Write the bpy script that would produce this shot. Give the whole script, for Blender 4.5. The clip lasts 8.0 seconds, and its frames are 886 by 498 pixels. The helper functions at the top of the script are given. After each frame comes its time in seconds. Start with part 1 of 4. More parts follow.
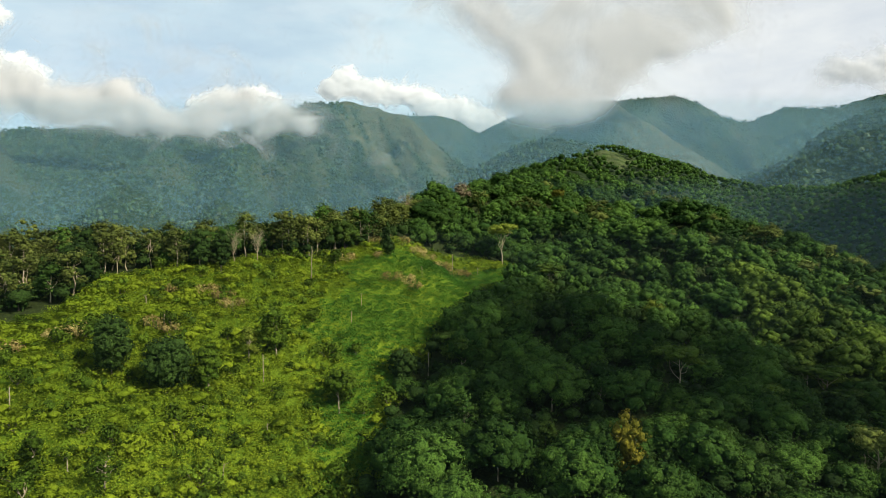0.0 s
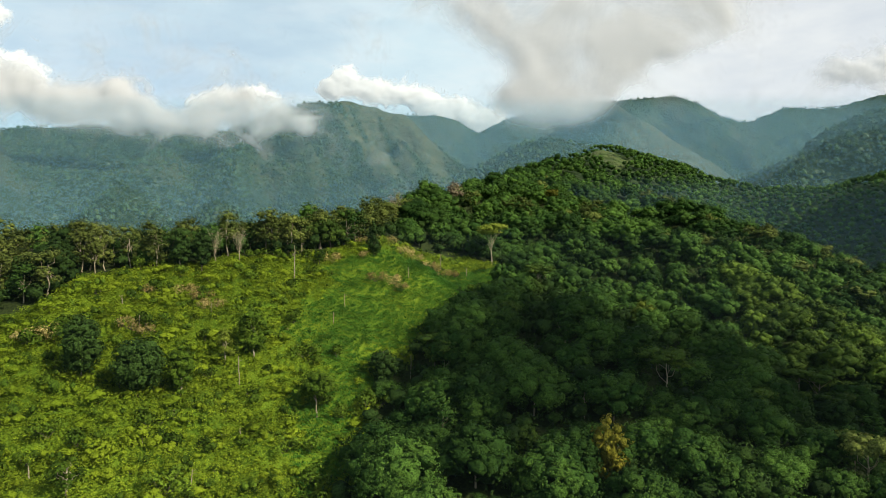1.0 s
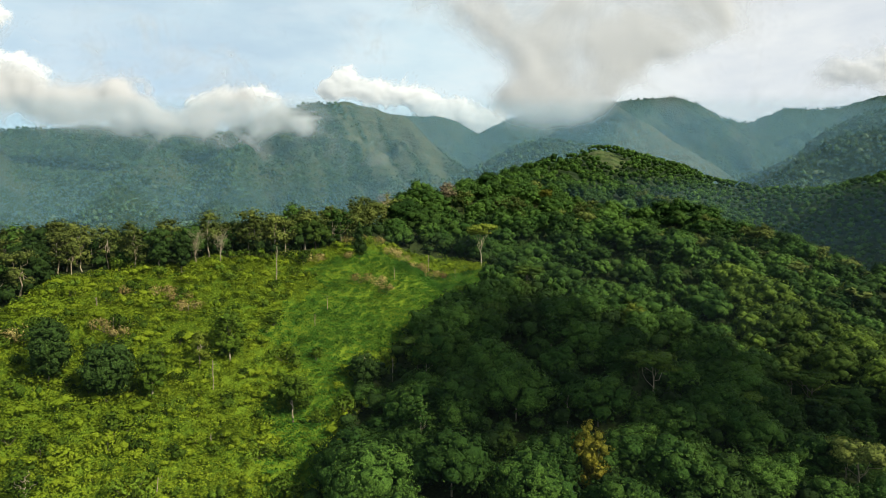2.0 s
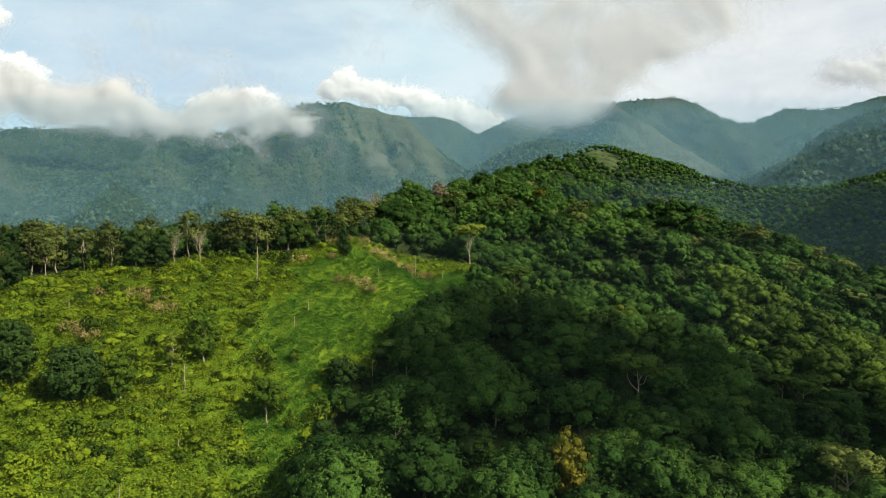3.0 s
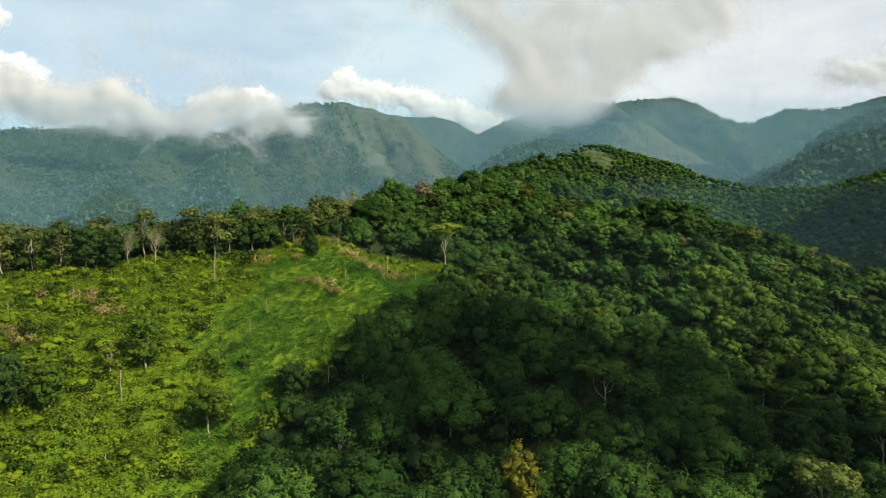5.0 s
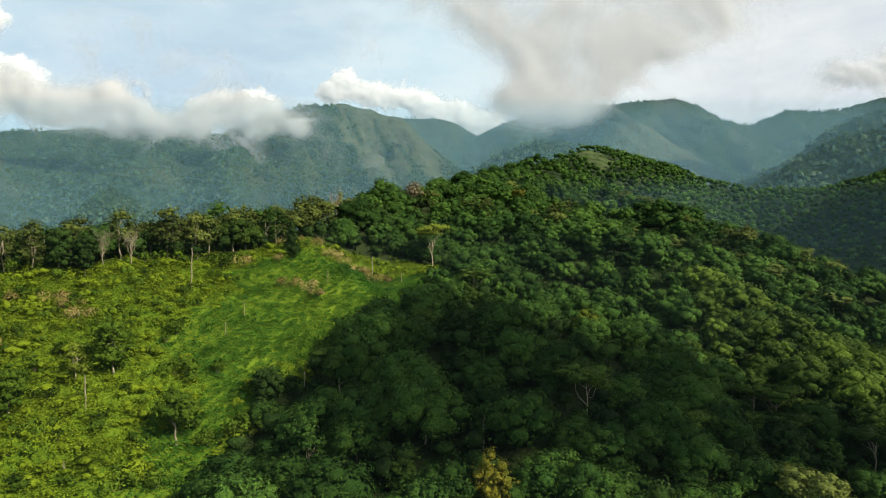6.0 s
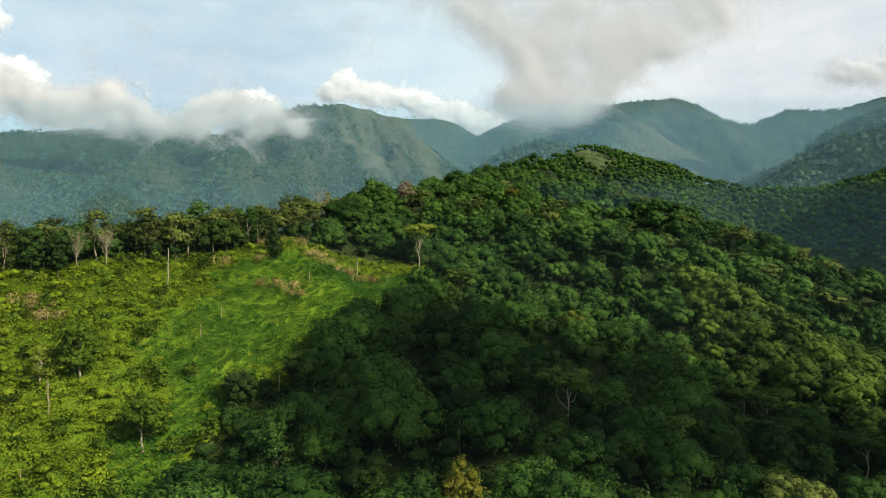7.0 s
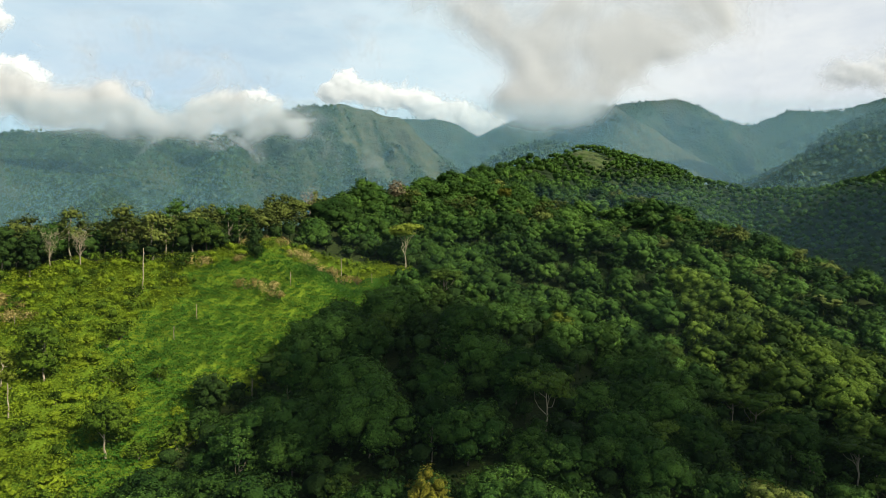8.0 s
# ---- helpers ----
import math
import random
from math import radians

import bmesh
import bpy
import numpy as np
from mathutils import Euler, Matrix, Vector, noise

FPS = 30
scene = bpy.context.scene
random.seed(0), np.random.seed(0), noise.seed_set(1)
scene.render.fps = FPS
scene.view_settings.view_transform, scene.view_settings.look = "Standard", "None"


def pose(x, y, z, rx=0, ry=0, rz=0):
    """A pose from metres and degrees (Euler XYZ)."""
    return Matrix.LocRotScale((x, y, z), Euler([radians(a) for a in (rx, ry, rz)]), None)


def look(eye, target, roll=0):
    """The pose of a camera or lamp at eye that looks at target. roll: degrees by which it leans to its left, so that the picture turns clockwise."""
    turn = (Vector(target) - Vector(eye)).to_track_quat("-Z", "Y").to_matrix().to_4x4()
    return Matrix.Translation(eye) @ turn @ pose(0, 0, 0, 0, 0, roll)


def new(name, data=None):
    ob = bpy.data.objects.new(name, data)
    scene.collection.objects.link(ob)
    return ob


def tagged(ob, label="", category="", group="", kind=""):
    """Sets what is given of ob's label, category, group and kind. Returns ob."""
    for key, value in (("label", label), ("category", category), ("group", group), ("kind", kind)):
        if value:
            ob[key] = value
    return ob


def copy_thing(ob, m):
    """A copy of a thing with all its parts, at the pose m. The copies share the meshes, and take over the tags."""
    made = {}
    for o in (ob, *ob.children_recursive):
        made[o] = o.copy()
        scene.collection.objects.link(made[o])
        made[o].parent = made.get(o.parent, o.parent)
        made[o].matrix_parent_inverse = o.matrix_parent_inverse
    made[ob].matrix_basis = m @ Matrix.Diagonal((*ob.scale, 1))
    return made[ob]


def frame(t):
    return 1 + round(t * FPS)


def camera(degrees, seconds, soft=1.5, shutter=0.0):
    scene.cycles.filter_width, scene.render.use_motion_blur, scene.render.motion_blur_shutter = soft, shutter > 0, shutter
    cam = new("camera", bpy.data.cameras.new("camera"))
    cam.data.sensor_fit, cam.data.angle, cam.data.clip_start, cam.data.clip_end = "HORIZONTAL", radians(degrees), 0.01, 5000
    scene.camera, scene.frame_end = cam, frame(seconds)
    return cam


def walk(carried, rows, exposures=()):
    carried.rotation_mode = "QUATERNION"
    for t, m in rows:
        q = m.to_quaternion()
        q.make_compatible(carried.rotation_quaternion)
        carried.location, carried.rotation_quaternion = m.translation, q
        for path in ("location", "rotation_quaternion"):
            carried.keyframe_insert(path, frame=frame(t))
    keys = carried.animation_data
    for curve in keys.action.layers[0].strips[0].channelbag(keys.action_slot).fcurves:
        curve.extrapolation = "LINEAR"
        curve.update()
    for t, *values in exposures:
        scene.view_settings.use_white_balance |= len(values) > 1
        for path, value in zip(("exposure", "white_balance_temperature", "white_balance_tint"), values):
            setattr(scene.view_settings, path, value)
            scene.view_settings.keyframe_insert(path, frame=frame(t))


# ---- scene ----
# the drone's sideways glide, level, above the gully
cam = camera(72.0, 8.0, soft=0.7)
PATH = [
    (0, (1.005, -1.0, 100.266), (1.005, 1.0, 100.23), 0.0),
    (0.5, (3.831, 1.121, 100.23), (3.83, 3.121, 100.194), 0.0),
    (1, (6.651, 3.272, 100.187), (6.651, 5.272, 100.151), 0.1),
    (1.5, (9.556, 5.499, 100.164), (9.555, 7.499, 100.129), 0.1),
    (3, (18.729, 12.365, 99.908), (18.725, 14.365, 99.877), 0.1),
    (3.5, (21.828, 14.7, 99.845), (21.824, 16.699, 99.813), 0.1),
    (4, (24.965, 17.081, 99.782), (24.96, 19.081, 99.751), 0.1),
    (4.5, (28.124, 19.51, 99.712), (28.117, 21.51, 99.681), 0.1),
    (6, (37.626, 27.061, 99.358), (37.615, 29.061, 99.334), 0.1),
    (6.5, (40.783, 29.598, 99.266), (40.77, 31.598, 99.242), 0.0),
    (7, (44.036, 32.053, 99.177), (44.021, 34.053, 99.154), 0.0),
    (7.5, (47.353, 34.48, 99.114), (47.336, 36.479, 99.092), 0.0),
    (8, (50.649, 36.897, 99.06), (50.629, 38.897, 99.039), 0.1),
]
walk(cam, [(t, look(eye, target, roll)) for t, eye, target, roll in PATH])


# ---- sun, sky and exposure ----
SUN_WAY = Vector((0.65, -0.41, 0.64)).normalized()  # towards the sun: right of and behind the camera
scene.view_settings.exposure = 0.36
sun = new("sun", bpy.data.lights.new("sun", "SUN"))
sun.data.energy, sun.data.angle, sun.data.color = 5.0, radians(0.6), (1.0, 0.92, 0.76)
sun.matrix_world = look(SUN_WAY * 900 + Vector((0, 0, 300)), (0, 0, 300))


def wire(tree, kind, inputs=(), **settings):
    """A new node of that kind, with its settings, and its inputs set or linked by name or number."""
    node = tree.nodes.new(kind)
    for key, value in settings.items():
        setattr(node, key, value)
    for key, value in dict(inputs).items():
        if isinstance(value, bpy.types.NodeSocket):
            tree.links.new(value, node.inputs[key])
        else:
            node.inputs[key].default_value = value
    return node


def mixed(tree, factor, a, b, blend="MIX"):
    """The colour a blended with b by factor."""
    node = wire(tree, "ShaderNodeMix", {0: factor, 6: a, 7: b}, data_type="RGBA", blend_type=blend)
    return node.outputs[2]


def spread(tree, value, lo, hi, to_lo=0.0, to_hi=1.0):
    """The value taken smoothly from lo..hi to to_lo..to_hi."""
    node = wire(tree, "ShaderNodeMapRange", {0: value, 1: lo, 2: hi, 3: to_lo, 4: to_hi}, interpolation_type="SMOOTHSTEP")
    return node.outputs[0]


def grain(tree, where, scale, detail=4.0, rough=0.55):
    return wire(tree, "ShaderNodeTexNoise", {"Vector": where, "Scale": scale, "Detail": detail, "Roughness": rough}).outputs[0]


def make_sky():
    world = bpy.data.worlds.new("sky")
    scene.world = world
    world.use_nodes = True
    tree = world.node_tree
    tree.nodes.clear()
    sky = wire(tree, "ShaderNodeTexSky", sky_type="NISHITA", sun_disc=False, sun_elevation=math.asin(SUN_WAY.z),
               sun_rotation=math.atan2(SUN_WAY.x, SUN_WAY.y), altitude=400.0, air_density=1.0, dust_density=1.5, ozone_density=1.2)
    where = wire(tree, "ShaderNodeTexCoord").outputs["Generated"]
    flat = wire(tree, "ShaderNodeMapping", {"Vector": where, "Scale": (1.0, 1.0, 3.2)}).outputs[0]
    veil = spread(tree, grain(tree, flat, 2.3, 7.0, 0.6), 0.36, 0.62, 0.70, 0.98)
    aside = spread(tree, wire(tree, "ShaderNodeSeparateXYZ", {0: where}).outputs[0], -0.45, 0.12, 0.8, 1.0)  # and is thinner away from the sun
    veil = wire(tree, "ShaderNodeMath", {0: veil, 1: aside}, operation="MULTIPLY").outputs[0]
    height = wire(tree, "ShaderNodeSeparateXYZ", {0: where}).outputs[2]
    veil = wire(tree, "ShaderNodeMath", {0: veil, 1: spread(tree, height, 0.38, 0.75, 1.0, 0.32)}, operation="MULTIPLY").outputs[0]  # the veil thins overhead
    streak = spread(tree, grain(tree, flat, 9.0, 6.0, 0.62), 0.4, 0.7, 0.0, 0.35)
    pale = mixed(tree, streak, (5.3, 6.65, 7.1, 1), (6.8, 7.4, 7.4, 1))
    side = wire(tree, "ShaderNodeSeparateXYZ", {0: where}).outputs[0]
    pale = mixed(tree, spread(tree, side, -0.1, 0.45), pale, (6.75, 7.0, 6.95, 1))  # whiter towards the sun's side
    tint = mixed(tree, veil, sky.outputs[0], pale)
    back = wire(tree, "ShaderNodeBackground", {"Color": tint, "Strength": 0.103})
    wire(tree, "ShaderNodeOutputWorld", {"Surface": back.outputs[0]})


make_sky()


# ---- materials ----
def blank(name):
    m = bpy.data.materials.new(name)
    m.use_nodes = True
    m.node_tree.nodes.clear()
    return m, m.node_tree


def leafy(name, deep, fresh, dry, glow=0.2, patch=0.11, tuft=2.0, gap_shade=0.75, vary=0.27, own_lo=0.62, own_hi=1.3):
    """Foliage: varied from tree to tree, from clump to clump and from leaf to leaf, with the shade of leaf gaps painted
    in, letting some light through.
    """
    m, t = blank(name)
    own = wire(t, "ShaderNodeObjectInfo").outputs["Random"]
    kin = wire(t, "ShaderNodeAttribute", attribute_name="kin").outputs["Fac"]
    mass = wire(t, "ShaderNodeAttribute", attribute_name="mass").outputs["Fac"]
    whole = wire(t, "ShaderNodeMath", {0: wire(t, "ShaderNodeMath", {0: own, 1: kin}).outputs[0]}, operation="FRACT").outputs[0]
    geo = wire(t, "ShaderNodeNewGeometry")
    leaf = mixed(t, mass, geo.outputs["Random Per Island"], (0.4, 0.4, 0.4, 1))
    leaf = wire(t, "ShaderNodeSeparateColor", {0: leaf}).outputs[0]
    zone = grain(t, geo.outputs["Position"], patch, 2.0)
    base = mixed(t, spread(t, zone, 0.35, 0.65, 0.15, 0.85), (*deep, 1), (*fresh, 1))
    base = mixed(t, spread(t, whole, 0.35, 0.0, 0.0, 0.75), base, (*deep, 1))
    base = mixed(t, spread(t, whole, 0.65, 1.0, 0.0, 0.7), base, (*fresh, 1))
    base = mixed(t, spread(t, leaf, 0.84, 1.0, 0.0, 0.5), base, (*dry, 1))
    shade = wire(t, "ShaderNodeMapRange", {0: leaf, 3: 1 - vary, 4: 1 + vary}).outputs[0]
    shade = wire(t, "ShaderNodeMath", {0: shade, 1: wire(t, "ShaderNodeMapRange", {0: whole, 3: own_lo, 4: own_hi}).outputs[0]}, operation="MULTIPLY").outputs[0]
    base = wire(t, "ShaderNodeHueSaturation", {"Color": base, "Value": shade}).outputs[0]
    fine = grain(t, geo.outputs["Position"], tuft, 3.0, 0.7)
    # the shade between leaf tufts is put into the colour by noise
    base = mixed(t, spread(t, fine, 0.38, 0.54, gap_shade, 0.0), base, (*[0.4 * v for v in deep], 1))
    bump = wire(t, "ShaderNodeBump", {"Strength": 0.9, "Distance": 1.1 / tuft, "Height": fine})
    body = wire(t, "ShaderNodeBsdfPrincipled", {"Base Color": base, "Roughness": 0.6, "Specular IOR Level": 0.05, "Normal": bump.outputs[0]})
    thin = wire(t, "ShaderNodeBsdfTranslucent", {"Color": base, "Normal": bump.outputs[0]})
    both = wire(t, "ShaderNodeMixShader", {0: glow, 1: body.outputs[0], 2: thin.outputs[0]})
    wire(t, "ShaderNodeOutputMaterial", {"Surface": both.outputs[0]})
    return m


def woody(name, pale, dark):
    """Bark: pale and dark patches, streaked along the trunk."""
    m, t = blank(name)
    geo = wire(t, "ShaderNodeNewGeometry")
    long = wire(t, "ShaderNodeMapping", {"Vector": geo.outputs["Position"], "Scale": (1.0, 1.0, 0.2)}).outputs[0]
    fine, wide = grain(t, long, 6.0), grain(t, geo.outputs["Position"], 0.7, 2.0)
    base = mixed(t, spread(t, fine, 0.35, 0.7), (*pale, 1), (*dark, 1))
    base = mixed(t, spread(t, wide, 0.45, 0.7, 0.0, 0.6), base, (*dark, 1))
    bump = wire(t, "ShaderNodeBump", {"Strength": 0.6, "Distance": 0.05, "Height": fine})
    body = wire(t, "ShaderNodeBsdfPrincipled", {"Base Color": base, "Roughness": 0.9, "Normal": bump.outputs[0]})
    wire(t, "ShaderNodeOutputMaterial", {"Surface": body.outputs[0]})
    return m


def land_cover():
    """The ground: forest floor, green cleared slope, and on the mountains a tight canopy broken by grass."""
    m, t = blank("land_cover")
    where = wire(t, "ShaderNodeNewGeometry").outputs["Position"]
    meadow = wire(t, "ShaderNodeAttribute", attribute_name="meadow").outputs["Fac"]
    grassland = wire(t, "ShaderNodeAttribute", attribute_name="grassland").outputs["Fac"]
    canopy = wire(t, "ShaderNodeAttribute", attribute_name="canopy").outputs["Fac"]
    fine, wide = grain(t, where, 1.1, 5.0, 0.65), grain(t, where, 0.06, 3.0)
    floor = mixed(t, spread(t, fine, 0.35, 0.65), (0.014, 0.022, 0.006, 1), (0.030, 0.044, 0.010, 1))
    green = mixed(t, spread(t, wide, 0.35, 0.65), (0.084, 0.148, 0.009, 1), (0.124, 0.188, 0.011, 1))
    green = mixed(t, spread(t, fine, 0.4, 0.75, 0.0, 0.4), green, (0.046, 0.092, 0.008, 1))
    cells = wire(t, "ShaderNodeTexVoronoi", {"Vector": where, "Scale": 0.085, "Randomness": 1.0})
    kind = wire(t, "ShaderNodeSeparateColor", {0: cells.outputs["Color"]}).outputs[0]
    big = grain(t, where, 0.006, 4.0)
    # kept dark: shade between the far trees is put into this colour
    trees = mixed(t, kind, (0.010, 0.024, 0.008, 1), (0.034, 0.054, 0.016, 1))
    trees = mixed(t, spread(t, big, 0.4, 0.65, 0.0, 0.6), trees, (0.020, 0.042, 0.014, 1))
    turf = mixed(t, spread(t, grain(t, where, 0.05, 5.0), 0.35, 0.65), (0.040, 0.058, 0.026, 1), (0.098, 0.100, 0.058, 1))
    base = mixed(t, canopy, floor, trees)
    base = mixed(t, meadow, base, green)
    base = mixed(t, grassland, base, turf)
    relief = wire(t, "ShaderNodeMath", {0: cells.outputs["Distance"], 1: -0.75}, operation="MULTIPLY").outputs[0]
    strength = wire(t, "ShaderNodeMath", {0: canopy, 1: spread(t, grassland, 0.0, 1.0, 0.9, 0.15)}, operation="MULTIPLY").outputs[0]
    bump = wire(t, "ShaderNodeBump", {"Strength": strength, "Distance": 9.0, "Height": relief})
    rock = wire(t, "ShaderNodeBump", {"Strength": wire(t, "ShaderNodeMath", {0: grassland, 1: 0.8}, operation="MULTIPLY").outputs[0], "Distance": 40.0, "Height": grain(t, where, 0.016, 6.0, 0.62), "Normal": bump.outputs[0]})
    soil = wire(t, "ShaderNodeBump", {"Strength": 0.8, "Distance": 0.7, "Height": fine, "Normal": rock.outputs[0]})
    body = wire(t, "ShaderNodeBsdfPrincipled", {"Base Color": base, "Roughness": 0.9, "Specular IOR Level": 0.1, "Normal": soil.outputs[0]})
    wire(t, "ShaderNodeOutputMaterial", {"Surface": body.outputs[0]})
    return m


def vapour(name, tint, thick, size, torn, soft):
    """Cloud, or a sheet with the haze put into its tint: droplets that scatter the sun's light, thinning out where the
    body ends.
    """
    m, t = blank(name)
    where = wire(t, "ShaderNodeNewGeometry").outputs["Position"]
    body = wire(t, "ShaderNodeAttribute", attribute_name="body").outputs["Fac"]
    rag = wire(t, "ShaderNodeTexNoise", {"Vector": where, "Scale": 1.0 / size, "Detail": 10.0, "Roughness": 0.6, "Distortion": 0.6}).outputs[0]
    edge = wire(t, "ShaderNodeMath", {0: rag, 1: 0.5}, operation="SUBTRACT").outputs[0]
    edge = wire(t, "ShaderNodeMath", {0: edge, 1: torn, 2: body}, operation="MULTIPLY_ADD").outputs[0]
    alpha = spread(t, edge, 0.02, soft, 0.0, thick)
    lit = wire(t, "ShaderNodeBsdfDiffuse", {"Color": (*tint, 1)})
    thin = wire(t, "ShaderNodeBsdfTranslucent", {"Color": (*tint, 1)})
    drops = wire(t, "ShaderNodeMixShader", {0: 0.4, 1: lit.outputs[0], 2: thin.outputs[0]})
    clear = wire(t, "ShaderNodeBsdfTransparent")
    both = wire(t, "ShaderNodeMixShader", {0: alpha, 1: clear.outputs[0], 2: drops.outputs[0]})
    wire(t, "ShaderNodeOutputMaterial", {"Surface": both.outputs[0]})
    return m


LAND = land_cover()
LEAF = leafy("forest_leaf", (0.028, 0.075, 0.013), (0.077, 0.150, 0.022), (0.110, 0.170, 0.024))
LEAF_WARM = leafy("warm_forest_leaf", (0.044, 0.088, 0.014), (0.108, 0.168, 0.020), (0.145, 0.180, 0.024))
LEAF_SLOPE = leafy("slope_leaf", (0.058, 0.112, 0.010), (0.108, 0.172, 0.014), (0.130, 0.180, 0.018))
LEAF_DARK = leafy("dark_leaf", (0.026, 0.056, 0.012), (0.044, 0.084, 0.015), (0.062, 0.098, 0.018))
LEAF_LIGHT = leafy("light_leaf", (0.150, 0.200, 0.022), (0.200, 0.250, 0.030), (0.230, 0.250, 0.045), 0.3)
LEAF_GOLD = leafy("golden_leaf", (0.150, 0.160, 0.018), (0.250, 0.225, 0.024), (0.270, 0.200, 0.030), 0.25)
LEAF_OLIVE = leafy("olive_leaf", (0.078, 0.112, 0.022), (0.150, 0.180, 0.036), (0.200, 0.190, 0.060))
LEAF_SHRUB = leafy("shrub_leaf", (0.164, 0.242, 0.013), (0.215, 0.286, 0.016), (0.220, 0.275, 0.022), 0.28, 0.05, 1.2, 0.08, 0.12, 0.86, 1.12)
LEAF_FERN = leafy("fern_leaf", (0.044, 0.140, 0.015), (0.068, 0.165, 0.017), (0.086, 0.170, 0.018), 0.28, 0.05, 1.2, 0.1, 0.14, 0.86, 1.12)
LEAF_DRY = leafy("dry_leaf", (0.310, 0.240, 0.075), (0.430, 0.350, 0.130), (0.350, 0.250, 0.080), 0.2, 0.11, 2.3, 0.3)
LEAF_TAN = leafy("withered_leaf", (0.180, 0.145, 0.085), (0.280, 0.230, 0.140), (0.270, 0.200, 0.110))
LEAF_FAR = leafy("far_leaf", (0.020, 0.052, 0.022), (0.064, 0.108, 0.042), (0.110, 0.124, 0.066), 0.1, 0.012, 0.3, 0.3)
BARK = woody("pale_bark", (0.40, 0.34, 0.23), (0.20, 0.16, 0.09))
BARK_DARK = woody("dark_bark", (0.16, 0.13, 0.09), (0.07, 0.055, 0.04))
BARK_DEAD = woody("dead_wood", (0.42, 0.31, 0.20), (0.22, 0.15, 0.09))
CLOUD = vapour("cloud_vapour", (0.78, 0.77, 0.76), 0.97, 220.0, 2.0, 0.95)
CLOUD_SOFT = vapour("soft_cloud_vapour", (0.70, 0.70, 0.70), 0.97, 480.0, 2.4, 1.5)
CLOUD_WHITE = vapour("bright_cloud_vapour", (0.88, 0.89, 0.88), 0.99, 130.0, 1.7, 0.5)
# distance haze, put into the bluish tint of thin sheets
HAZE = vapour("near_haze_sheet", (0.36, 0.58, 0.68), 0.0045, 300.0, 0.1, 0.6)
VEIL = vapour("ridge_haze_sheet", (0.30, 0.58, 0.74), 0.035, 700.0, 0.08, 0.6)
VALLEY_HAZE = vapour("valley_haze_sheet", (0.30, 0.58, 0.74), 0.125, 900.0, 0.5, 0.9)
FAR_HAZE = vapour("far_haze_sheet", (0.30, 0.58, 0.74), 0.17, 900.0, 0.4, 0.9)


# ---- the lie of the land ----
def lattice(ix, iy, seed):
    """A fixed pseudo-random number from 0 to 1 for each lattice point."""
    n = (ix.astype(np.int64) * 374761393 + iy.astype(np.int64) * 668265263 + seed * 974711) & 0x7FFFFFFF
    n = ((n ^ (n >> 13)) * 1274126177) & 0x7FFFFFFF
    return ((n ^ (n >> 16)) & 0xFFFF) / 65535.0


def ripple(x, y, size, seed):
    """Smooth noise from -1 to 1 with bumps of about that size in metres."""
    u, v = np.asarray(x) / size, np.asarray(y) / size
    iu, iv = np.floor(u), np.floor(v)
    fu, fv = u - iu, v - iv
    fu, fv = fu * fu * (3 - 2 * fu), fv * fv * (3 - 2 * fv)
    a, b = lattice(iu, iv, seed), lattice(iu + 1, iv, seed)
    c, d = lattice(iu, iv + 1, seed), lattice(iu + 1, iv + 1, seed)
    return 2 * ((a * (1 - fu) + b * fu) * (1 - fv) + (c * (1 - fu) + d * fu) * fv) - 1


def fractal(x, y, size, seed, octaves=4, gain=0.5):
    total, weight = 0.0, 1.0
    for k in range(octaves):
        total = total + weight * ripple(x, y, size / 2 ** k, seed + k)
        weight *= gain
    return total


def ease(a, b, x):
    s = np.clip((x - a) / (b - a), 0, 1)
    return s * s * (3 - 2 * s)


def ridge(x, y, crest, round_top=8.0):
    """The height of a ridge, and how far that lies below its crest: the crest runs through points (x, y, z, slope on its left, slope on its right)."""
    total, height, fall = 1e-30, 0.0, 0.0
    for (ax, ay, az, al, ar), (bx, by, bz, bl, br) in zip(crest, crest[1:]):
        dx, dy = bx - ax, by - ay
        s = np.clip(((x - ax) * dx + (y - ay) * dy) / (dx * dx + dy * dy), 0, 1)
        ox, oy = x - ax - s * dx, y - ay - s * dy
        far = np.hypot(ox, oy)
        left = ease(-0.25, 0.25, (dx * oy - dy * ox) / (np.hypot(dx, dy) * (far + 2.0)))
        slope = left * (al + s * (bl - al)) + (1 - left) * (ar + s * (br - ar))
        drop = slope * (np.hypot(far, round_top) - round_top)
        h = az + s * (bz - az) - drop
        near = (far + 3.0) ** -6  # the nearest stretch of the crest counts most
        total, height, fall = total + near, height + near * h, fall + near * drop
    return height / total, fall / total


# the cleared hill and the forest ridge that climbs from it to the near summit
MAIN = [(-420, 200, 78, 0.5, 0.30), (-200, 222, 86, 0.5, 0.31), (-130, 232, 90, 0.6, 0.31), (-74, 247, 93, 0.65, 0.49), (-24, 283, 98, 0.6, 0.71),
        (-22, 330, 105, 0.5, 0.5),
        (-14, 400, 112, 0.6, 0.42), (20, 460, 126, 0.6, 0.42), (58, 540, 143, 0.55, 0.42), (92, 620, 159, 0.55, 0.42), (125, 700, 173, 0.5, 0.42), (152, 760, 179, 0.5, 0.42), (200, 850, 192, 0.5, 0.42)]
KNOLL = [(-150, 275, 80, 0.5, 0.45), (-110, 288, 88, 0.5, 0.45), (-70, 305, 97, 0.5, 0.4), (-45, 325, 104, 0.5, 0.4), (-14, 350, 107, 0.5, 0.45)]
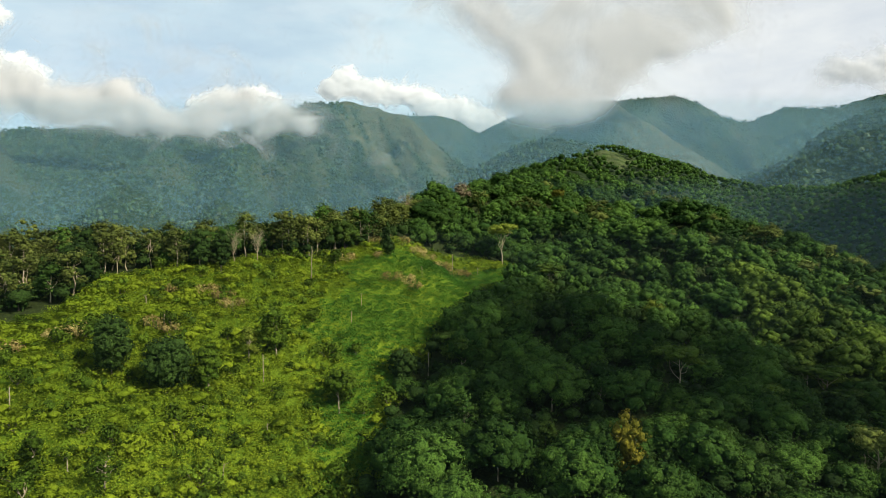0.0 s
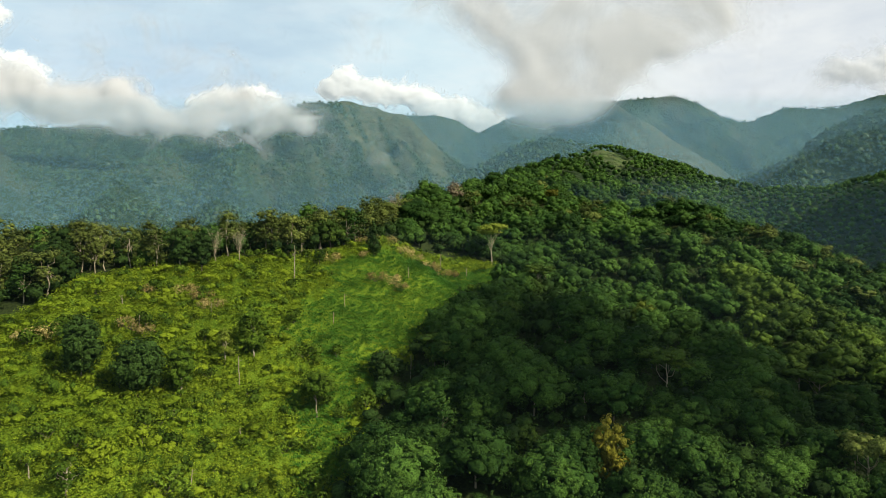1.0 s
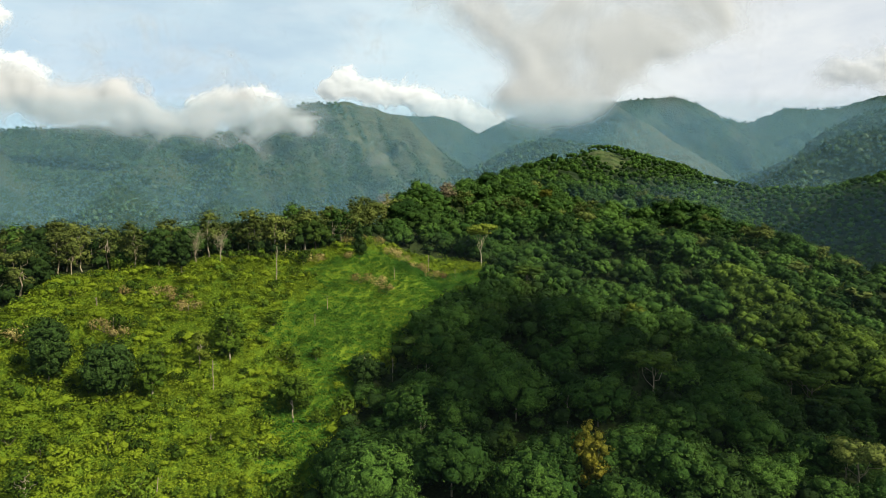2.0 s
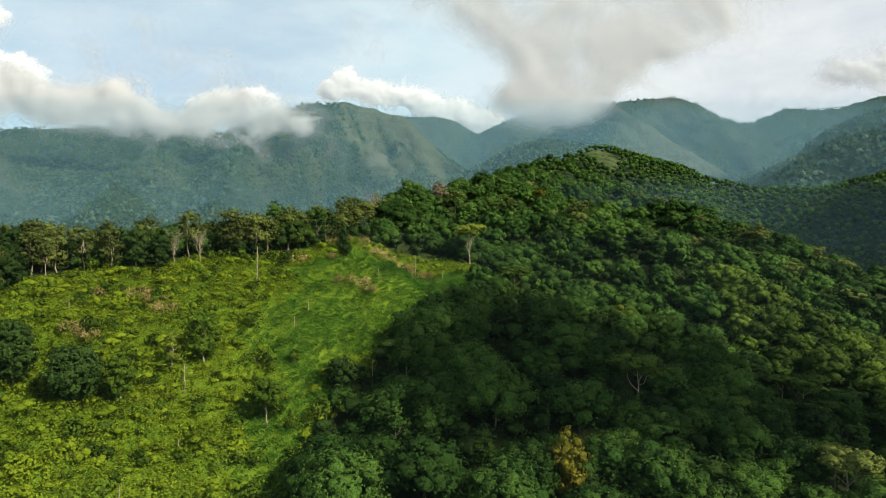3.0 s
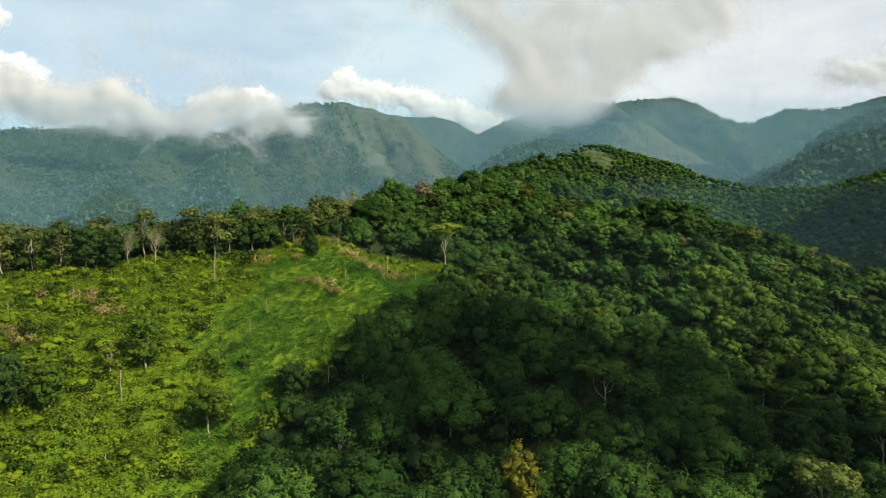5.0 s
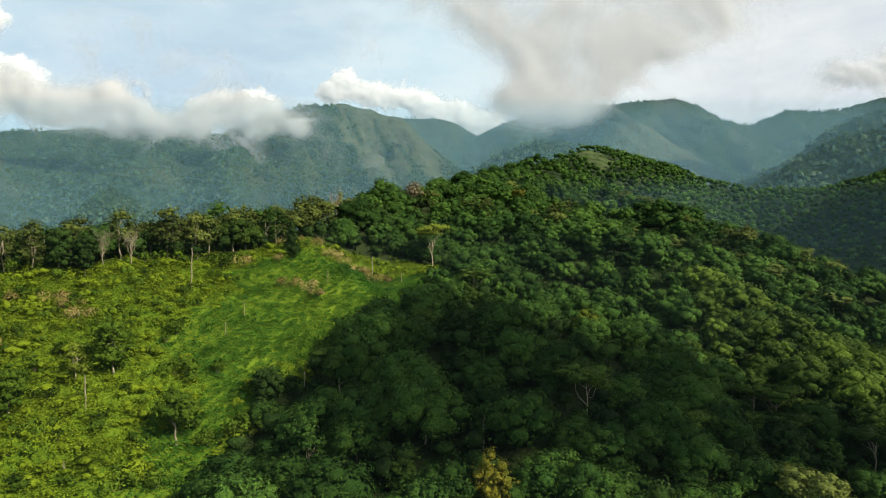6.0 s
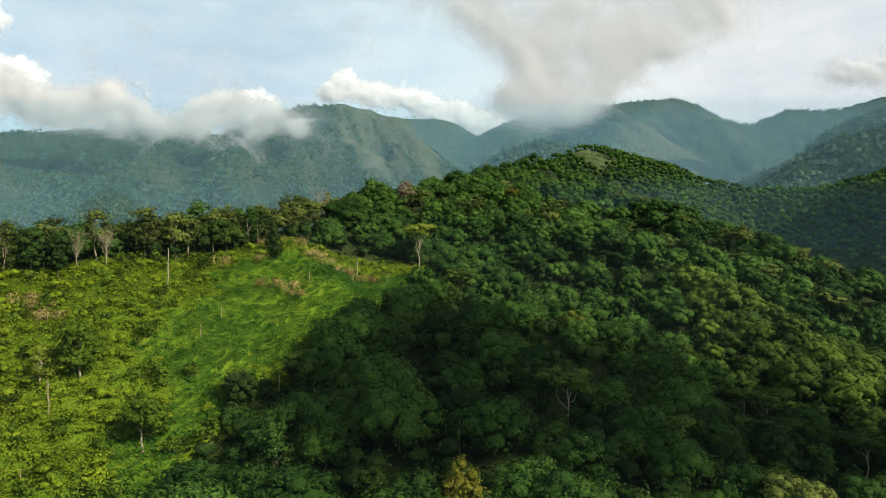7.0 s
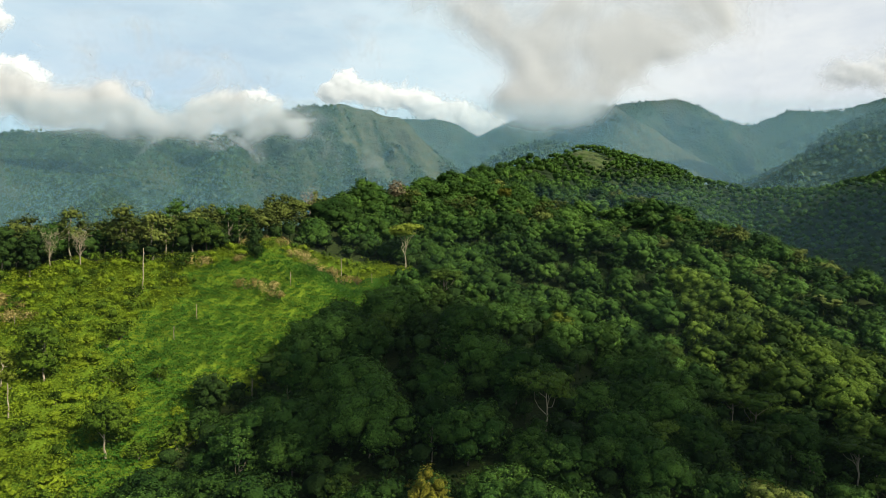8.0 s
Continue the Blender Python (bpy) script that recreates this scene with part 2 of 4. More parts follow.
SUMMIT = [(178, 915, 211, 0.5, 0.55), (240, 922, 229, 0.5, 0.6), (290, 965, 231, 0.5, 0.5), (350, 1000, 222, 0.5, 0.5), (440, 1030, 200, 0.5, 0.5), (516, 980, 178, 0.5, 0.5), (560, 900, 166, 0.5, 0.5),
          (640, 890, 186, 0.5, 0.5), (760, 900, 250, 0.5, 0.5)]
# the two forest spurs that run down towards the camera, and the long right-hand one
SPUR_NEAR = [(-14, 345, 102, 0.4, 0.4), (31, 310, 87, 0.4, 0.4), (58, 255, 70, 0.3, 0.3), (60, 190, 52, 0.3, 0.26), (50, 140, 35, 0.36, 0.3), (38, 80, 20, 0.4, 0.4)]
SPUR_EDGE = [(34, 248, 70, 0.3, 0.5), (22, 224, 66, 0.25, 0.5), (18, 184, 53, 0.2, 0.45), (4, 145, 41, 0.25, 0.4), (0, 95, 24, 0.3, 0.4)]
SPUR_MID = [(10, 445, 120, 0.4, 0.4), (95, 398, 103, 0.4, 0.4), (148, 370, 91, 0.5, 0.42), (168, 318, 66, 0.42, 0.42), (185, 265, 52, 0.42, 0.45), (206, 215, 38, 0.42, 0.45), (215, 150, 20, 0.4, 0.4)]
SPUR_BROAD = [(66, 560, 146, 0.4, 0.4), (97, 474, 120, 0.35, 0.35), (138, 421, 98, 0.3, 0.35), (190, 388, 83, 0.35, 0.42), (235, 335, 60, 0.42, 0.45), (265, 265, 34, 0.4, 0.4)]
SPUR_RIGHT = [(135, 720, 184, 0.4, 0.42), (205, 580, 128, 0.4, 0.5), (262, 470, 92, 0.4, 0.5), (306, 400, 62, 0.4, 0.5), (332, 320, 32, 0.4, 0.4)]
# the long mountain behind the valley, from the clouded crest to its eastern foot
LONG = [(-3600, 2500, 560, 0.6, 0.6), (-2200, 2650, 560, 0.6, 0.6), (-1700, 2700, 590, 0.6, 0.6), (-1213, 2700, 600, 0.6, 0.6), (-960, 2700, 570, 0.6, 0.6),
        (-723, 2700, 648, 0.6, 0.62), (-600, 2700, 686, 0.6, 0.64), (-410, 2700, 700, 0.6, 0.66), (-285, 2690, 668, 0.6, 0.68), (-165, 2670, 634, 0.6, 0.7),
        (-50, 2580, 520, 0.6, 0.7), (110, 2450, 370, 0.6, 0.7), (190, 2380, 290, 0.6, 0.6)]
# its spurs, which run down towards the valley
LONG_SPUR = [(-580, 2690, 664, 0.6, 0.6), (-550, 2550, 510, 0.62, 0.6), (-440, 2390, 395, 0.66, 0.6), (-343, 2240, 305, 0.66, 0.6), (-230, 2000, 195, 0.6, 0.55), (-150, 1760, 90, 0.5, 0.5)]
LONG_RIB = [(-435, 2700, 694, 0.72, 0.66), (-345, 2560, 560, 0.72, 0.68), (-258, 2440, 452, 0.72, 0.68), (-144, 2150, 280, 0.66, 0.6), (-80, 1950, 160, 0.6, 0.6)]
LONG_SIDE = [(-285, 2690, 668, 0.75, 0.7), (-200, 2580, 545, 0.75, 0.7), (-124, 2470, 446, 0.75, 0.7), (-58, 2250, 318, 0.7, 0.66), (-10, 2060, 190, 0.6, 0.6)]
LONG_EAST = [(-165, 2670, 634, 0.8, 0.75), (-95, 2560, 500, 0.8, 0.75), (-15, 2440, 400, 0.75, 0.7), (50, 2290, 290, 0.7, 0.66), (80, 2100, 180, 0.6, 0.6)]
LONG_MID = [(-723, 2700, 648, 0.8, 0.8), (-770, 2420, 480, 0.8, 0.8), (-715, 2120, 340, 0.75, 0.75), (-640, 1800, 200, 0.7, 0.7), (-600, 1550, 90, 0.6, 0.6)]
LONG_FOOT = [(-1213, 2700, 600, 0.8, 0.8), (-1060, 2300, 440, 0.75, 0.75), (-970, 1950, 320, 0.7, 0.7), (-900, 1650, 200, 0.6, 0.6), (-860, 1420, 90, 0.5, 0.5)]
LONG_END = [(-2000, 2650, 570, 0.8, 0.8), (-1650, 2150, 400, 0.7, 0.7), (-1420, 1750, 260, 0.6, 0.6), (-1250, 1450, 130, 0.5, 0.5)]
# the far range, its bare shoulder under the cloud, and the hills before it
FAR = [(-900, 4350, 900, 0.6, 0.6), (-235, 4300, 962, 0.6, 0.62), (-56, 4300, 972, 0.6, 0.62), (64, 4300, 945, 0.6, 0.65), (263, 4300, 838, 0.6, 0.5), (482, 4300, 934, 0.6, 0.6),
       (861, 4300, 1025, 0.6, 0.6), (1259, 4300, 1057, 0.6, 0.5), (1618, 4300, 1097, 0.6, 0.52), (1777, 4300, 1055, 0.6, 0.5), (1957, 4300, 958, 0.6, 0.45), (2144, 4300, 912, 0.6, 0.42)]
FAR_EAST = [(2144, 4300, 912, 0.6, 0.42), (2415, 4300, 1017, 0.6, 0.5), (2813, 4300, 1033, 0.6, 0.5), (3124, 4300, 1125, 0.6, 0.5), (3800, 4200, 1250, 0.6, 0.5)]
SHOULDER = [(400, 3450, 560, 0.6, 0.6), (844, 3350, 800, 0.6, 0.7), (966, 3300, 834, 0.7, 0.75), (1058, 3260, 735, 0.7, 0.7), (1272, 3150, 560, 0.6, 0.6), (1470, 3050, 400, 0.5, 0.5)]
HILLS = [(-40, 2150, 240, 0.5, 0.5), (120, 2120, 330, 0.5, 0.5), (250, 2100, 418, 0.5, 0.5), (350, 2080, 440, 0.5, 0.5), (520, 2050, 400, 0.5, 0.5), (700, 2000, 320, 0.5, 0.5)]
EAST = [(790, 1560, 236, 0.5, 0.5), (884, 1500, 300, 0.5, 0.5), (967, 1480, 350, 0.5, 0.5), (1023, 1470, 362, 0.5, 0.5), (1090, 1450, 384, 0.5, 0.5), (1400, 1350, 520, 0.5, 0.5)]
EAST_BACK = [(1330, 2600, 380, 0.5, 0.5), (1427, 2500, 445, 0.5, 0.5), (1520, 2480, 540, 0.5, 0.5), (1636, 2450, 594, 0.5, 0.5), (1900, 2400, 640, 0.5, 0.5), (2600, 2300, 760, 0.5, 0.5)]

GULLY = [(-18, 120), (-24, 160), (-31, 185), (-42, 212)]  # the hollow beside the forest edge


def land(x, y):
    """The bare ground's height at (x, y)."""
    x, y = np.asarray(x, float), np.asarray(y, float)
    far = np.hypot(x, y)
    wild = ease(700, 1700, far)
    wx, wy = x + wild * 30 * fractal(x, y, 420, 11, 3), y + wild * 60 * fractal(x, y, 420, 23, 3)
    near = [ridge(x, y, c, 7.0)[0] for c in (MAIN, KNOLL, SPUR_NEAR, SPUR_EDGE, SPUR_MID, SPUR_BROAD, SPUR_RIGHT)]
    near.append(ridge(x, y, SUMMIT, 25.0)[0])
    wide, falls = zip(*[ridge(wx, wy, c, 16.0) for c in (LONG, LONG_SPUR, LONG_RIB, LONG_SIDE, LONG_EAST, LONG_MID, LONG_FOOT, LONG_END, FAR, FAR_EAST, SHOULDER, HILLS, EAST, EAST_BACK)])
    wide, fall = list(wide), np.take_along_axis(np.array(falls), np.argmax(wide, axis=0)[None], 0)[0]
    floor = 4.0 + 30.0 * ease(900, 1600, far) + 0 * x
    k = 3.0 + 9.0 * ease(500, 1500, far)
    top = np.maximum(floor, np.max(near + wide, axis=0))
    h = top + k * np.log(sum(np.exp((part - top) / k) for part in near + wide + [floor]))
    h = h + 1.1 * fractal(x, y, 26, 5, 3) * ease(60, 140, far) + 7.0 * ease(450, 900, far) * fractal(x, y, 120, 41, 3)
    folds = 1 - np.abs(fractal(x, y, 520, 61, 4))
    gullies = 1 - np.abs(fractal(x + 0.5 * y, y * 0.5, 130, 67, 4))
    for (ax, ay), (bx, by) in zip(GULLY, GULLY[1:]):
        t = np.clip(((x - ax) * (bx - ax) + (y - ay) * (by - ay)) / ((bx - ax) ** 2 + (by - ay) ** 2), 0, 1)
        h = h - 2.6 * np.exp(-((x - ax - t * (bx - ax)) ** 2 + (y - ay - t * (by - ay)) ** 2) / 13.0 ** 2)
    steep = ease(-900, -500, x) + ease(300, 700, x)  # the western flank is smoother
    return h + ease(1050, 1700, far) * ((40.0 + 34.0 * steep) * (folds - 1.0) + (22.0 + 34.0 * steep) * (gullies - 1.0)) * ease(60, 260, h - floor) * ease(8, 150, fall)


# ---- meshes from arrays ----
def sheet(name, points, faces, material, smooth=False, attributes=(), normals=None):
    """One mesh from arrays of points (n, 3) and of faces (m, 3 or 4), shaded by its own normals if given."""
    points, faces = np.asarray(points, np.float32), np.asarray(faces, np.int32)
    mesh = bpy.data.meshes.new(name)
    mesh.vertices.add(len(points))
    mesh.vertices.foreach_set("co", points.ravel())
    count, sides = faces.shape
    mesh.loops.add(count * sides)
    mesh.loops.foreach_set("vertex_index", faces.ravel())
    mesh.polygons.add(count)
    mesh.polygons.foreach_set("loop_start", np.arange(0, count * sides, sides, dtype=np.int32))
    mesh.polygons.foreach_set("use_smooth", np.full(count, smooth))
    for key, values in dict(attributes).items():
        mesh.attributes.new(key, "FLOAT", "POINT").data.foreach_set("value", np.asarray(values, np.float32).ravel())
    mesh.materials.append(material)
    mesh.update(calc_edges=True)
    if normals is not None:
        mesh.normals_split_custom_set_from_vertices(np.asarray(normals, np.float32))
    return mesh


def lattice_faces(rows, columns):
    r, c = np.meshgrid(np.arange(rows - 1), np.arange(columns - 1), indexing="ij")
    a = (r * columns + c).ravel()
    return np.stack([a, a + 1, a + columns + 1, a + columns], axis=1)


# ---- the ground: one sheet out to the far range ----
CLEARING = [(-420, 160), (-180, 168), (-134, 180), (-118, 194), (-120, 212), (-95, 232), (-74, 244), (-45, 262), (-25, 288), (2, 307), (50, 318), (30, 274), (2, 234), (-12, 206), (-15, 182),
            (-14, 158), (-20, 140), (-24, 105), (-60, 50), (-420, 50)]


def inside(x, y, outline):
    """Whether (x, y) lies within the outline."""
    odd = np.zeros(np.shape(x), bool)
    for (ax, ay), (bx, by) in zip(outline, outline[1:] + outline[:1]):
        if ay != by:
            odd ^= ((ay > y) != (by > y)) & (x < (bx - ax) * (y - ay) / (by - ay) + ax)
    return odd


def cleared(x, y):
    wob = 5.0 * ripple(x, y, 18, 301)
    return inside(x + wob, y + 4.0 * ripple(x, y, 15, 302), CLEARING)


def swell(x, y):
    """The mounds of creeper-covered scrub on the cleared slope."""
    return 1.0 * fractal(x, y, 8.0, 71, 3) + 0.7 * fractal(x, y, 22.0, 79, 2)


def glade(x, y):
    """The small grassy gap high on the forest ridge."""
    return ((x - 236 - 0.25 * (890 - y)) / 42) ** 2 + ((y - 880) / 50) ** 2 + 0.6 * fractal(x, y, 24, 83, 3) < 0.9


def grassed(x, y):
    """How far the mountainsides are grass instead of forest, 0 to 1."""
    far = np.hypot(x, y)
    on_long = ease(-620, -380, x) * ease(140, -60, x) * ease(2050, 2400, y) * ease(2800, 2700, y)
    on_shoulder = ease(820, 980, x) * ease(1500, 1250, x) * ease(2900, 3050, y) * ease(3420, 3330, y)
    spots = ease(0.05, 0.45, fractal(x, y * 0.5, 200, 77, 4))
    return np.clip(0.85 * on_long * ease(-0.08, 0.42, fractal(x + 0.6 * y, y * 0.3, 90, 91, 5, 0.7)) + 0.9 * on_shoulder + 0.35 * spots * ease(1500, 2000, far), 0, 1)


def make_ground():
    bearing = np.radians(np.concatenate([np.arange(-180, -46, 4.0), np.arange(-46, 46.01, 0.32), np.arange(50, 179, 4.0), [180.0]]))
    reach = np.concatenate([[0.01, 3.0], np.geomspace(6, 120, 20), np.arange(124, 330, 3.0), np.arange(330, 1100, 7.0), np.arange(1100, 2800, 14.0), np.arange(2800, 4600, 28.0),
                            np.arange(4600, 5700, 60.0)])
    r, b = np.meshgrid(reach, bearing, indexing="ij")
    x, y = 25 + r * np.sin(b), 18 + r * np.cos(b)
    z = land(x, y)
    near = ease(420, 340, r)
    meadow = cleared(x, y) * near
    z = z + near * meadow * (swell(x, y) - 0.8)
    canopy = ease(560, 760, r)
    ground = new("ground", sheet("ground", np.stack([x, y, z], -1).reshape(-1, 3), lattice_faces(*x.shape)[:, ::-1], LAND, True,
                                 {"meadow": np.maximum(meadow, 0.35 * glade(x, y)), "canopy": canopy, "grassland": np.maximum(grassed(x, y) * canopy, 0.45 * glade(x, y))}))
    tagged(ground, "hilly ground with a cleared green slope, forest ridges and far mountains", "ground", kind="structure")


make_ground()


# ---- clouds and haze sheets ----
def cloud(name, depth, puffs, material, label, relief=0.5, lumps=60.0, step=18.0, seed=0, lift=0.0, ragged=200.0):
    """A cloud bank that swells towards the viewer. puffs: (x, z, radius across, radius up)."""
    xs, zs = [p[0] for p in puffs], [p[1] for p in puffs]
    rx, rz = max(p[2] for p in puffs) * 2.2, max(p[3] for p in puffs) * 2.2
    x, z = np.meshgrid(np.arange(min(xs) - rx, max(xs) + rx, step), np.arange(min(zs) - rz, max(zs) + rz, step))
    body = 0
    for px, pz, ax, az in puffs:
        body = body + np.exp(-1.4 * (((x - px) / ax) ** 2 + ((z - pz) / az) ** 2))
    body = np.clip(body, 0, 1.4) + 0.42 * fractal(x, 1.2 * z, ragged, seed + 500, 5, 0.6) * np.clip(body, 0, 0.6) / 0.6
    billow = np.abs(fractal(x, z, 0.8 * ragged, seed + 400, 4, 0.6))
    mean = 0.5 * (np.mean([p[2] for p in puffs]) + np.mean([p[3] for p in puffs]))
    y = depth - relief * mean * np.clip(body, 0, 2) - lumps * billow * np.clip(body, 0, 1) ** 2
    edge = np.minimum.reduce([x - x.min(), x.max() - x, z - z.min(), z.max() - z]) / (6 * step)
    body = (body - 0.22 + lift) * np.clip(edge, 0, 1) - 0.5 * (1 - np.clip(edge, 0, 1))
    ob = new(name, sheet(name, np.stack([x, y, z], -1).reshape(-1, 3), lattice_faces(*x.shape), material, True, {"body": body}))
    return tagged(ob, label, "cloud")


def at_depth(depth, spots):
    """Puffs laid out by bearing: (right, up, half width, half height), each as a share of the depth."""
    return [(depth * a, 100 + depth * b, depth * c, depth * d) for a, b, c, d in spots]


cloud("cloud", 2330, at_depth(2330, [(-0.78, 0.242, 0.08, 0.07), (-0.70, 0.232, 0.07, 0.064), (-0.63, 0.224, 0.06, 0.046), (-0.56, 0.213, 0.055, 0.036), (-0.50, 0.205, 0.05, 0.034),
                                     (-0.44, 0.190, 0.04, 0.026), (-0.38, 0.195, 0.045, 0.038), (-0.32, 0.195, 0.05, 0.046), (-0.27, 0.190, 0.04, 0.040), (-0.225, 0.186, 0.03, 0.028), (-0.53, 0.240, 0.02, 0.024)]),
      CLOUD, "ragged grey-white cloud bank lying along a forested mountain crest", 0.10, 7.0, 18.0, seed=1, lift=0.26)
cloud("cloud", 3000, at_depth(3000, [(0.01, 0.40, 0.09, 0.05), (0.08, 0.36, 0.08, 0.06), (0.15, 0.34, 0.09, 0.07), (0.25, 0.36, 0.10, 0.08), (0.35, 0.36, 0.09, 0.07), (0.43, 0.37, 0.06, 0.06),
                                     (0.16, 0.27, 0.07, 0.06), (0.24, 0.28, 0.07, 0.06), (0.11, 0.228, 0.05, 0.035), (0.17, 0.212, 0.06, 0.035), (0.225, 0.212, 0.05, 0.035),
                                     (0.26, 0.235, 0.04, 0.035), (0.25, 0.45, 0.3, 0.07), (0.30, 0.29, 0.05, 0.05), (0.37, 0.325, 0.06, 0.045), (0.43, 0.345, 0.05, 0.05)]),
      CLOUD_SOFT, "large soft grey cloud sinking over a mountain shoulder", 0.08, 5.0, 26.0, seed=2, lift=0.2, ragged=420.0)
cloud("cloud", 4830, at_depth(4830, [(-0.175, 0.245, 0.03, 0.026), (-0.155, 0.262, 0.024, 0.02), (-0.125, 0.242, 0.03, 0.024), (-0.08, 0.232, 0.035, 0.026), (-0.03, 0.217, 0.04, 0.03), (0.02, 0.205, 0.045, 0.03),
                                     (0.08, 0.19, 0.04, 0.03)]),
      CLOUD_WHITE, "bright white cumulus cloud rising behind a mountain", 0.16, 6.0, 14.0, seed=3, ragged=300.0)
cloud("cloud", 4840, at_depth(4840, [(-0.36, 0.222, 0.035, 0.026), (-0.31, 0.226, 0.03, 0.026), (-0.40, 0.205, 0.03, 0.03), (-0.27, 0.205, 0.03, 0.03)]),
      CLOUD_WHITE, "small bright cumulus cloud behind a mountain crest", 0.16, 6.0, 14.0, seed=4, ragged=300.0)
cloud("cloud", 4850, at_depth(4850, [(-0.75, 0.385, 0.045, 0.04), (-0.72, 0.35, 0.03, 0.025), (-0.695, 0.282, 0.035, 0.028), (-0.74, 0.26, 0.05, 0.045), (-0.80, 0.43, 0.06, 0.05), (-0.67, 0.25, 0.05, 0.03)]),
      CLOUD_WHITE, "towering bright cumulus cloud with a crisp edge", 0.16, 6.0, 16.0, seed=5, ragged=300.0)
cloud("cloud", 4700, at_depth(4700, [(0.63, 0.272, 0.03, 0.022), (0.67, 0.28, 0.05, 0.035), (0.72, 0.28, 0.06, 0.045), (0.79, 0.29, 0.07, 0.055)]), CLOUD_SOFT, "soft grey cloud drifting above a ridge", 0.1, 6.0, 22.0, seed=6, lift=0.1)
cloud("cloud", 4600, at_depth(4600, [(-0.50, 0.258, 0.026, 0.012), (-0.478, 0.24, 0.014, 0.018)]), CLOUD_SOFT, "faint grey wisp of cloud above a mountain", 0.1, 4.0, 16.0, seed=7)


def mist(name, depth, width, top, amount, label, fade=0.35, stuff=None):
    """A thin see-through sheet set up across a valley, its tint standing in for distance haze."""
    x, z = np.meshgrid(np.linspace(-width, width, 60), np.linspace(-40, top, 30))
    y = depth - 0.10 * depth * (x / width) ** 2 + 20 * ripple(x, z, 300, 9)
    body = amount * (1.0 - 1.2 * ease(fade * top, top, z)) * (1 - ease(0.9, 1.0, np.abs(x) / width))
    ob = new(name, sheet(name, np.stack([x, y, z], -1).reshape(-1, 3), lattice_faces(*x.shape), stuff or VALLEY_HAZE, True, {"body": body}))
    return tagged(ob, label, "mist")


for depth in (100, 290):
    mist("mist", depth, 4.2 * depth, 108, 1.0, "barely visible sheet standing in for haze over the valley", 0.88, HAZE)
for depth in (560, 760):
    mist("mist", depth, 1500, 100 + 0.14 * depth, 1.0, "faint bluish sheet standing in for haze before the forest ridge", 0.6, VEIL)
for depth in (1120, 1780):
    mist("mist", depth, 0.9 * depth + 900, 100 + 0.25 * depth, 1.0, "thin bluish sheet standing in for distance haze in a valley", 0.85, VALLEY_HAZE)
mist("mist", 2900, 3900, 840, 1.0, "thin bluish sheet standing in for haze before a far range", 0.7, FAR_HAZE)


def passing_cloud(name, shade, high, label, seed):
    """A cumulus between the sun and the land, shading spots (x, y, z, radius) of it."""
    up = np.linspace(0.02, math.pi - 0.02, 22)
    turn = np.arange(36) * 2 * math.pi / 36
    shape = np.stack([np.outer(np.sin(up), np.cos(turn)), np.outer(np.sin(up), np.sin(turn)), np.outer(np.cos(up), np.ones(36))], -1)
    points, faces, base = [], [], 0
    r, c = np.meshgrid(np.arange(21), np.arange(36), indexing="ij")
    a, b = (r * 36 + c).ravel(), (r * 36 + (c + 1) % 36).ravel()
    for x, y, z, size in shade:
        centre = np.array((x, y, z)) + np.array(SUN_WAY) * high
        lump = 1 + 0.16 * fractal(shape[..., 0] * 3 + x, shape[..., 1] * 3 + shape[..., 2] * 2.1, 1.3, seed, 3)
        points.append((centre + shape * lump[..., None] * size * (1, 1, 0.8)).reshape(-1, 3))
        faces.append(np.stack([a, a + 36, b + 36, b], 1) + base)
        base += shape.shape[0] * 36
    points = np.concatenate(points)
    ob = new(name, sheet(name, points, np.concatenate(faces), CLOUD_WHITE, True, {"body": np.full(len(points), 0.9)}))
    return tagged(ob, label, "cloud")


passing_cloud("cloud", [(24, 224, 70, 12), (38, 214, 69, 18), (52, 202, 70, 20), (66, 188, 67, 18), (62, 174, 62, 12), (80, 202, 66, 20), (80, 180, 61, 16), (96, 190, 60, 20),
                        (118, 222, 60, 15), (112, 196, 57, 20), (92, 166, 54, 10), (110, 180, 55, 14), (130, 196, 50, 16), (150, 200, 44, 13), (166, 196, 40, 12), (132, 178, 46, 11), (24, 207, 64, 9), (27, 190, 57, 9), (11, 197, 58, 7), (5, 222, 68, 7), (46, 186, 62, 12), (54, 224, 72, 12)], 1400,
              "low white cumulus cloud drifting overhead, shading the forest", 3)
passing_cloud("cloud", [(9, 199, 67, 9), (17, 173, 60, 8), (28, 174, 60, 9), (37, 171, 60, 9), (24, 160, 56, 8), (44, 160, 54, 8), (8, 186, 60, 7), (-3, 190, 56, 6), (22, 230, 76, 9), (40, 238, 76, 11), (56, 241, 74, 10), (73, 236, 66, 10), (84, 226, 62, 12),
                        (97, 230, 59, 13), (112, 240, 58, 10), (128, 240, 55, 10), (141, 235, 49, 13), (151, 229, 47, 13), (141, 213, 47, 14), (155, 217, 44, 13), (166, 215, 39, 11), (176, 208, 37, 10)], 1450,
              "low ragged white cumulus cloud drifting overhead beside another", 5)
# an unseen cloud, added to darken the far right-hand slope
passing_cloud("cloud", [(440, 700, 95, 60), (520, 740, 115, 70), (590, 790, 140, 60), (500, 640, 70, 60)], 1500, "unseen white cumulus cloud added overhead to shade a far slope", 4)


# ---- plants: how they are made ----
rng = np.random.default_rng(7)


def part(name, mesh, parent, label=""):
    """A mesh as one part of a thing."""
    ob = new(name, mesh)
    ob.parent = parent
    return tagged(ob, label)


def unit(v):
    return v / np.maximum(np.linalg.norm(v, axis=-1, keepdims=True), 1e-9)


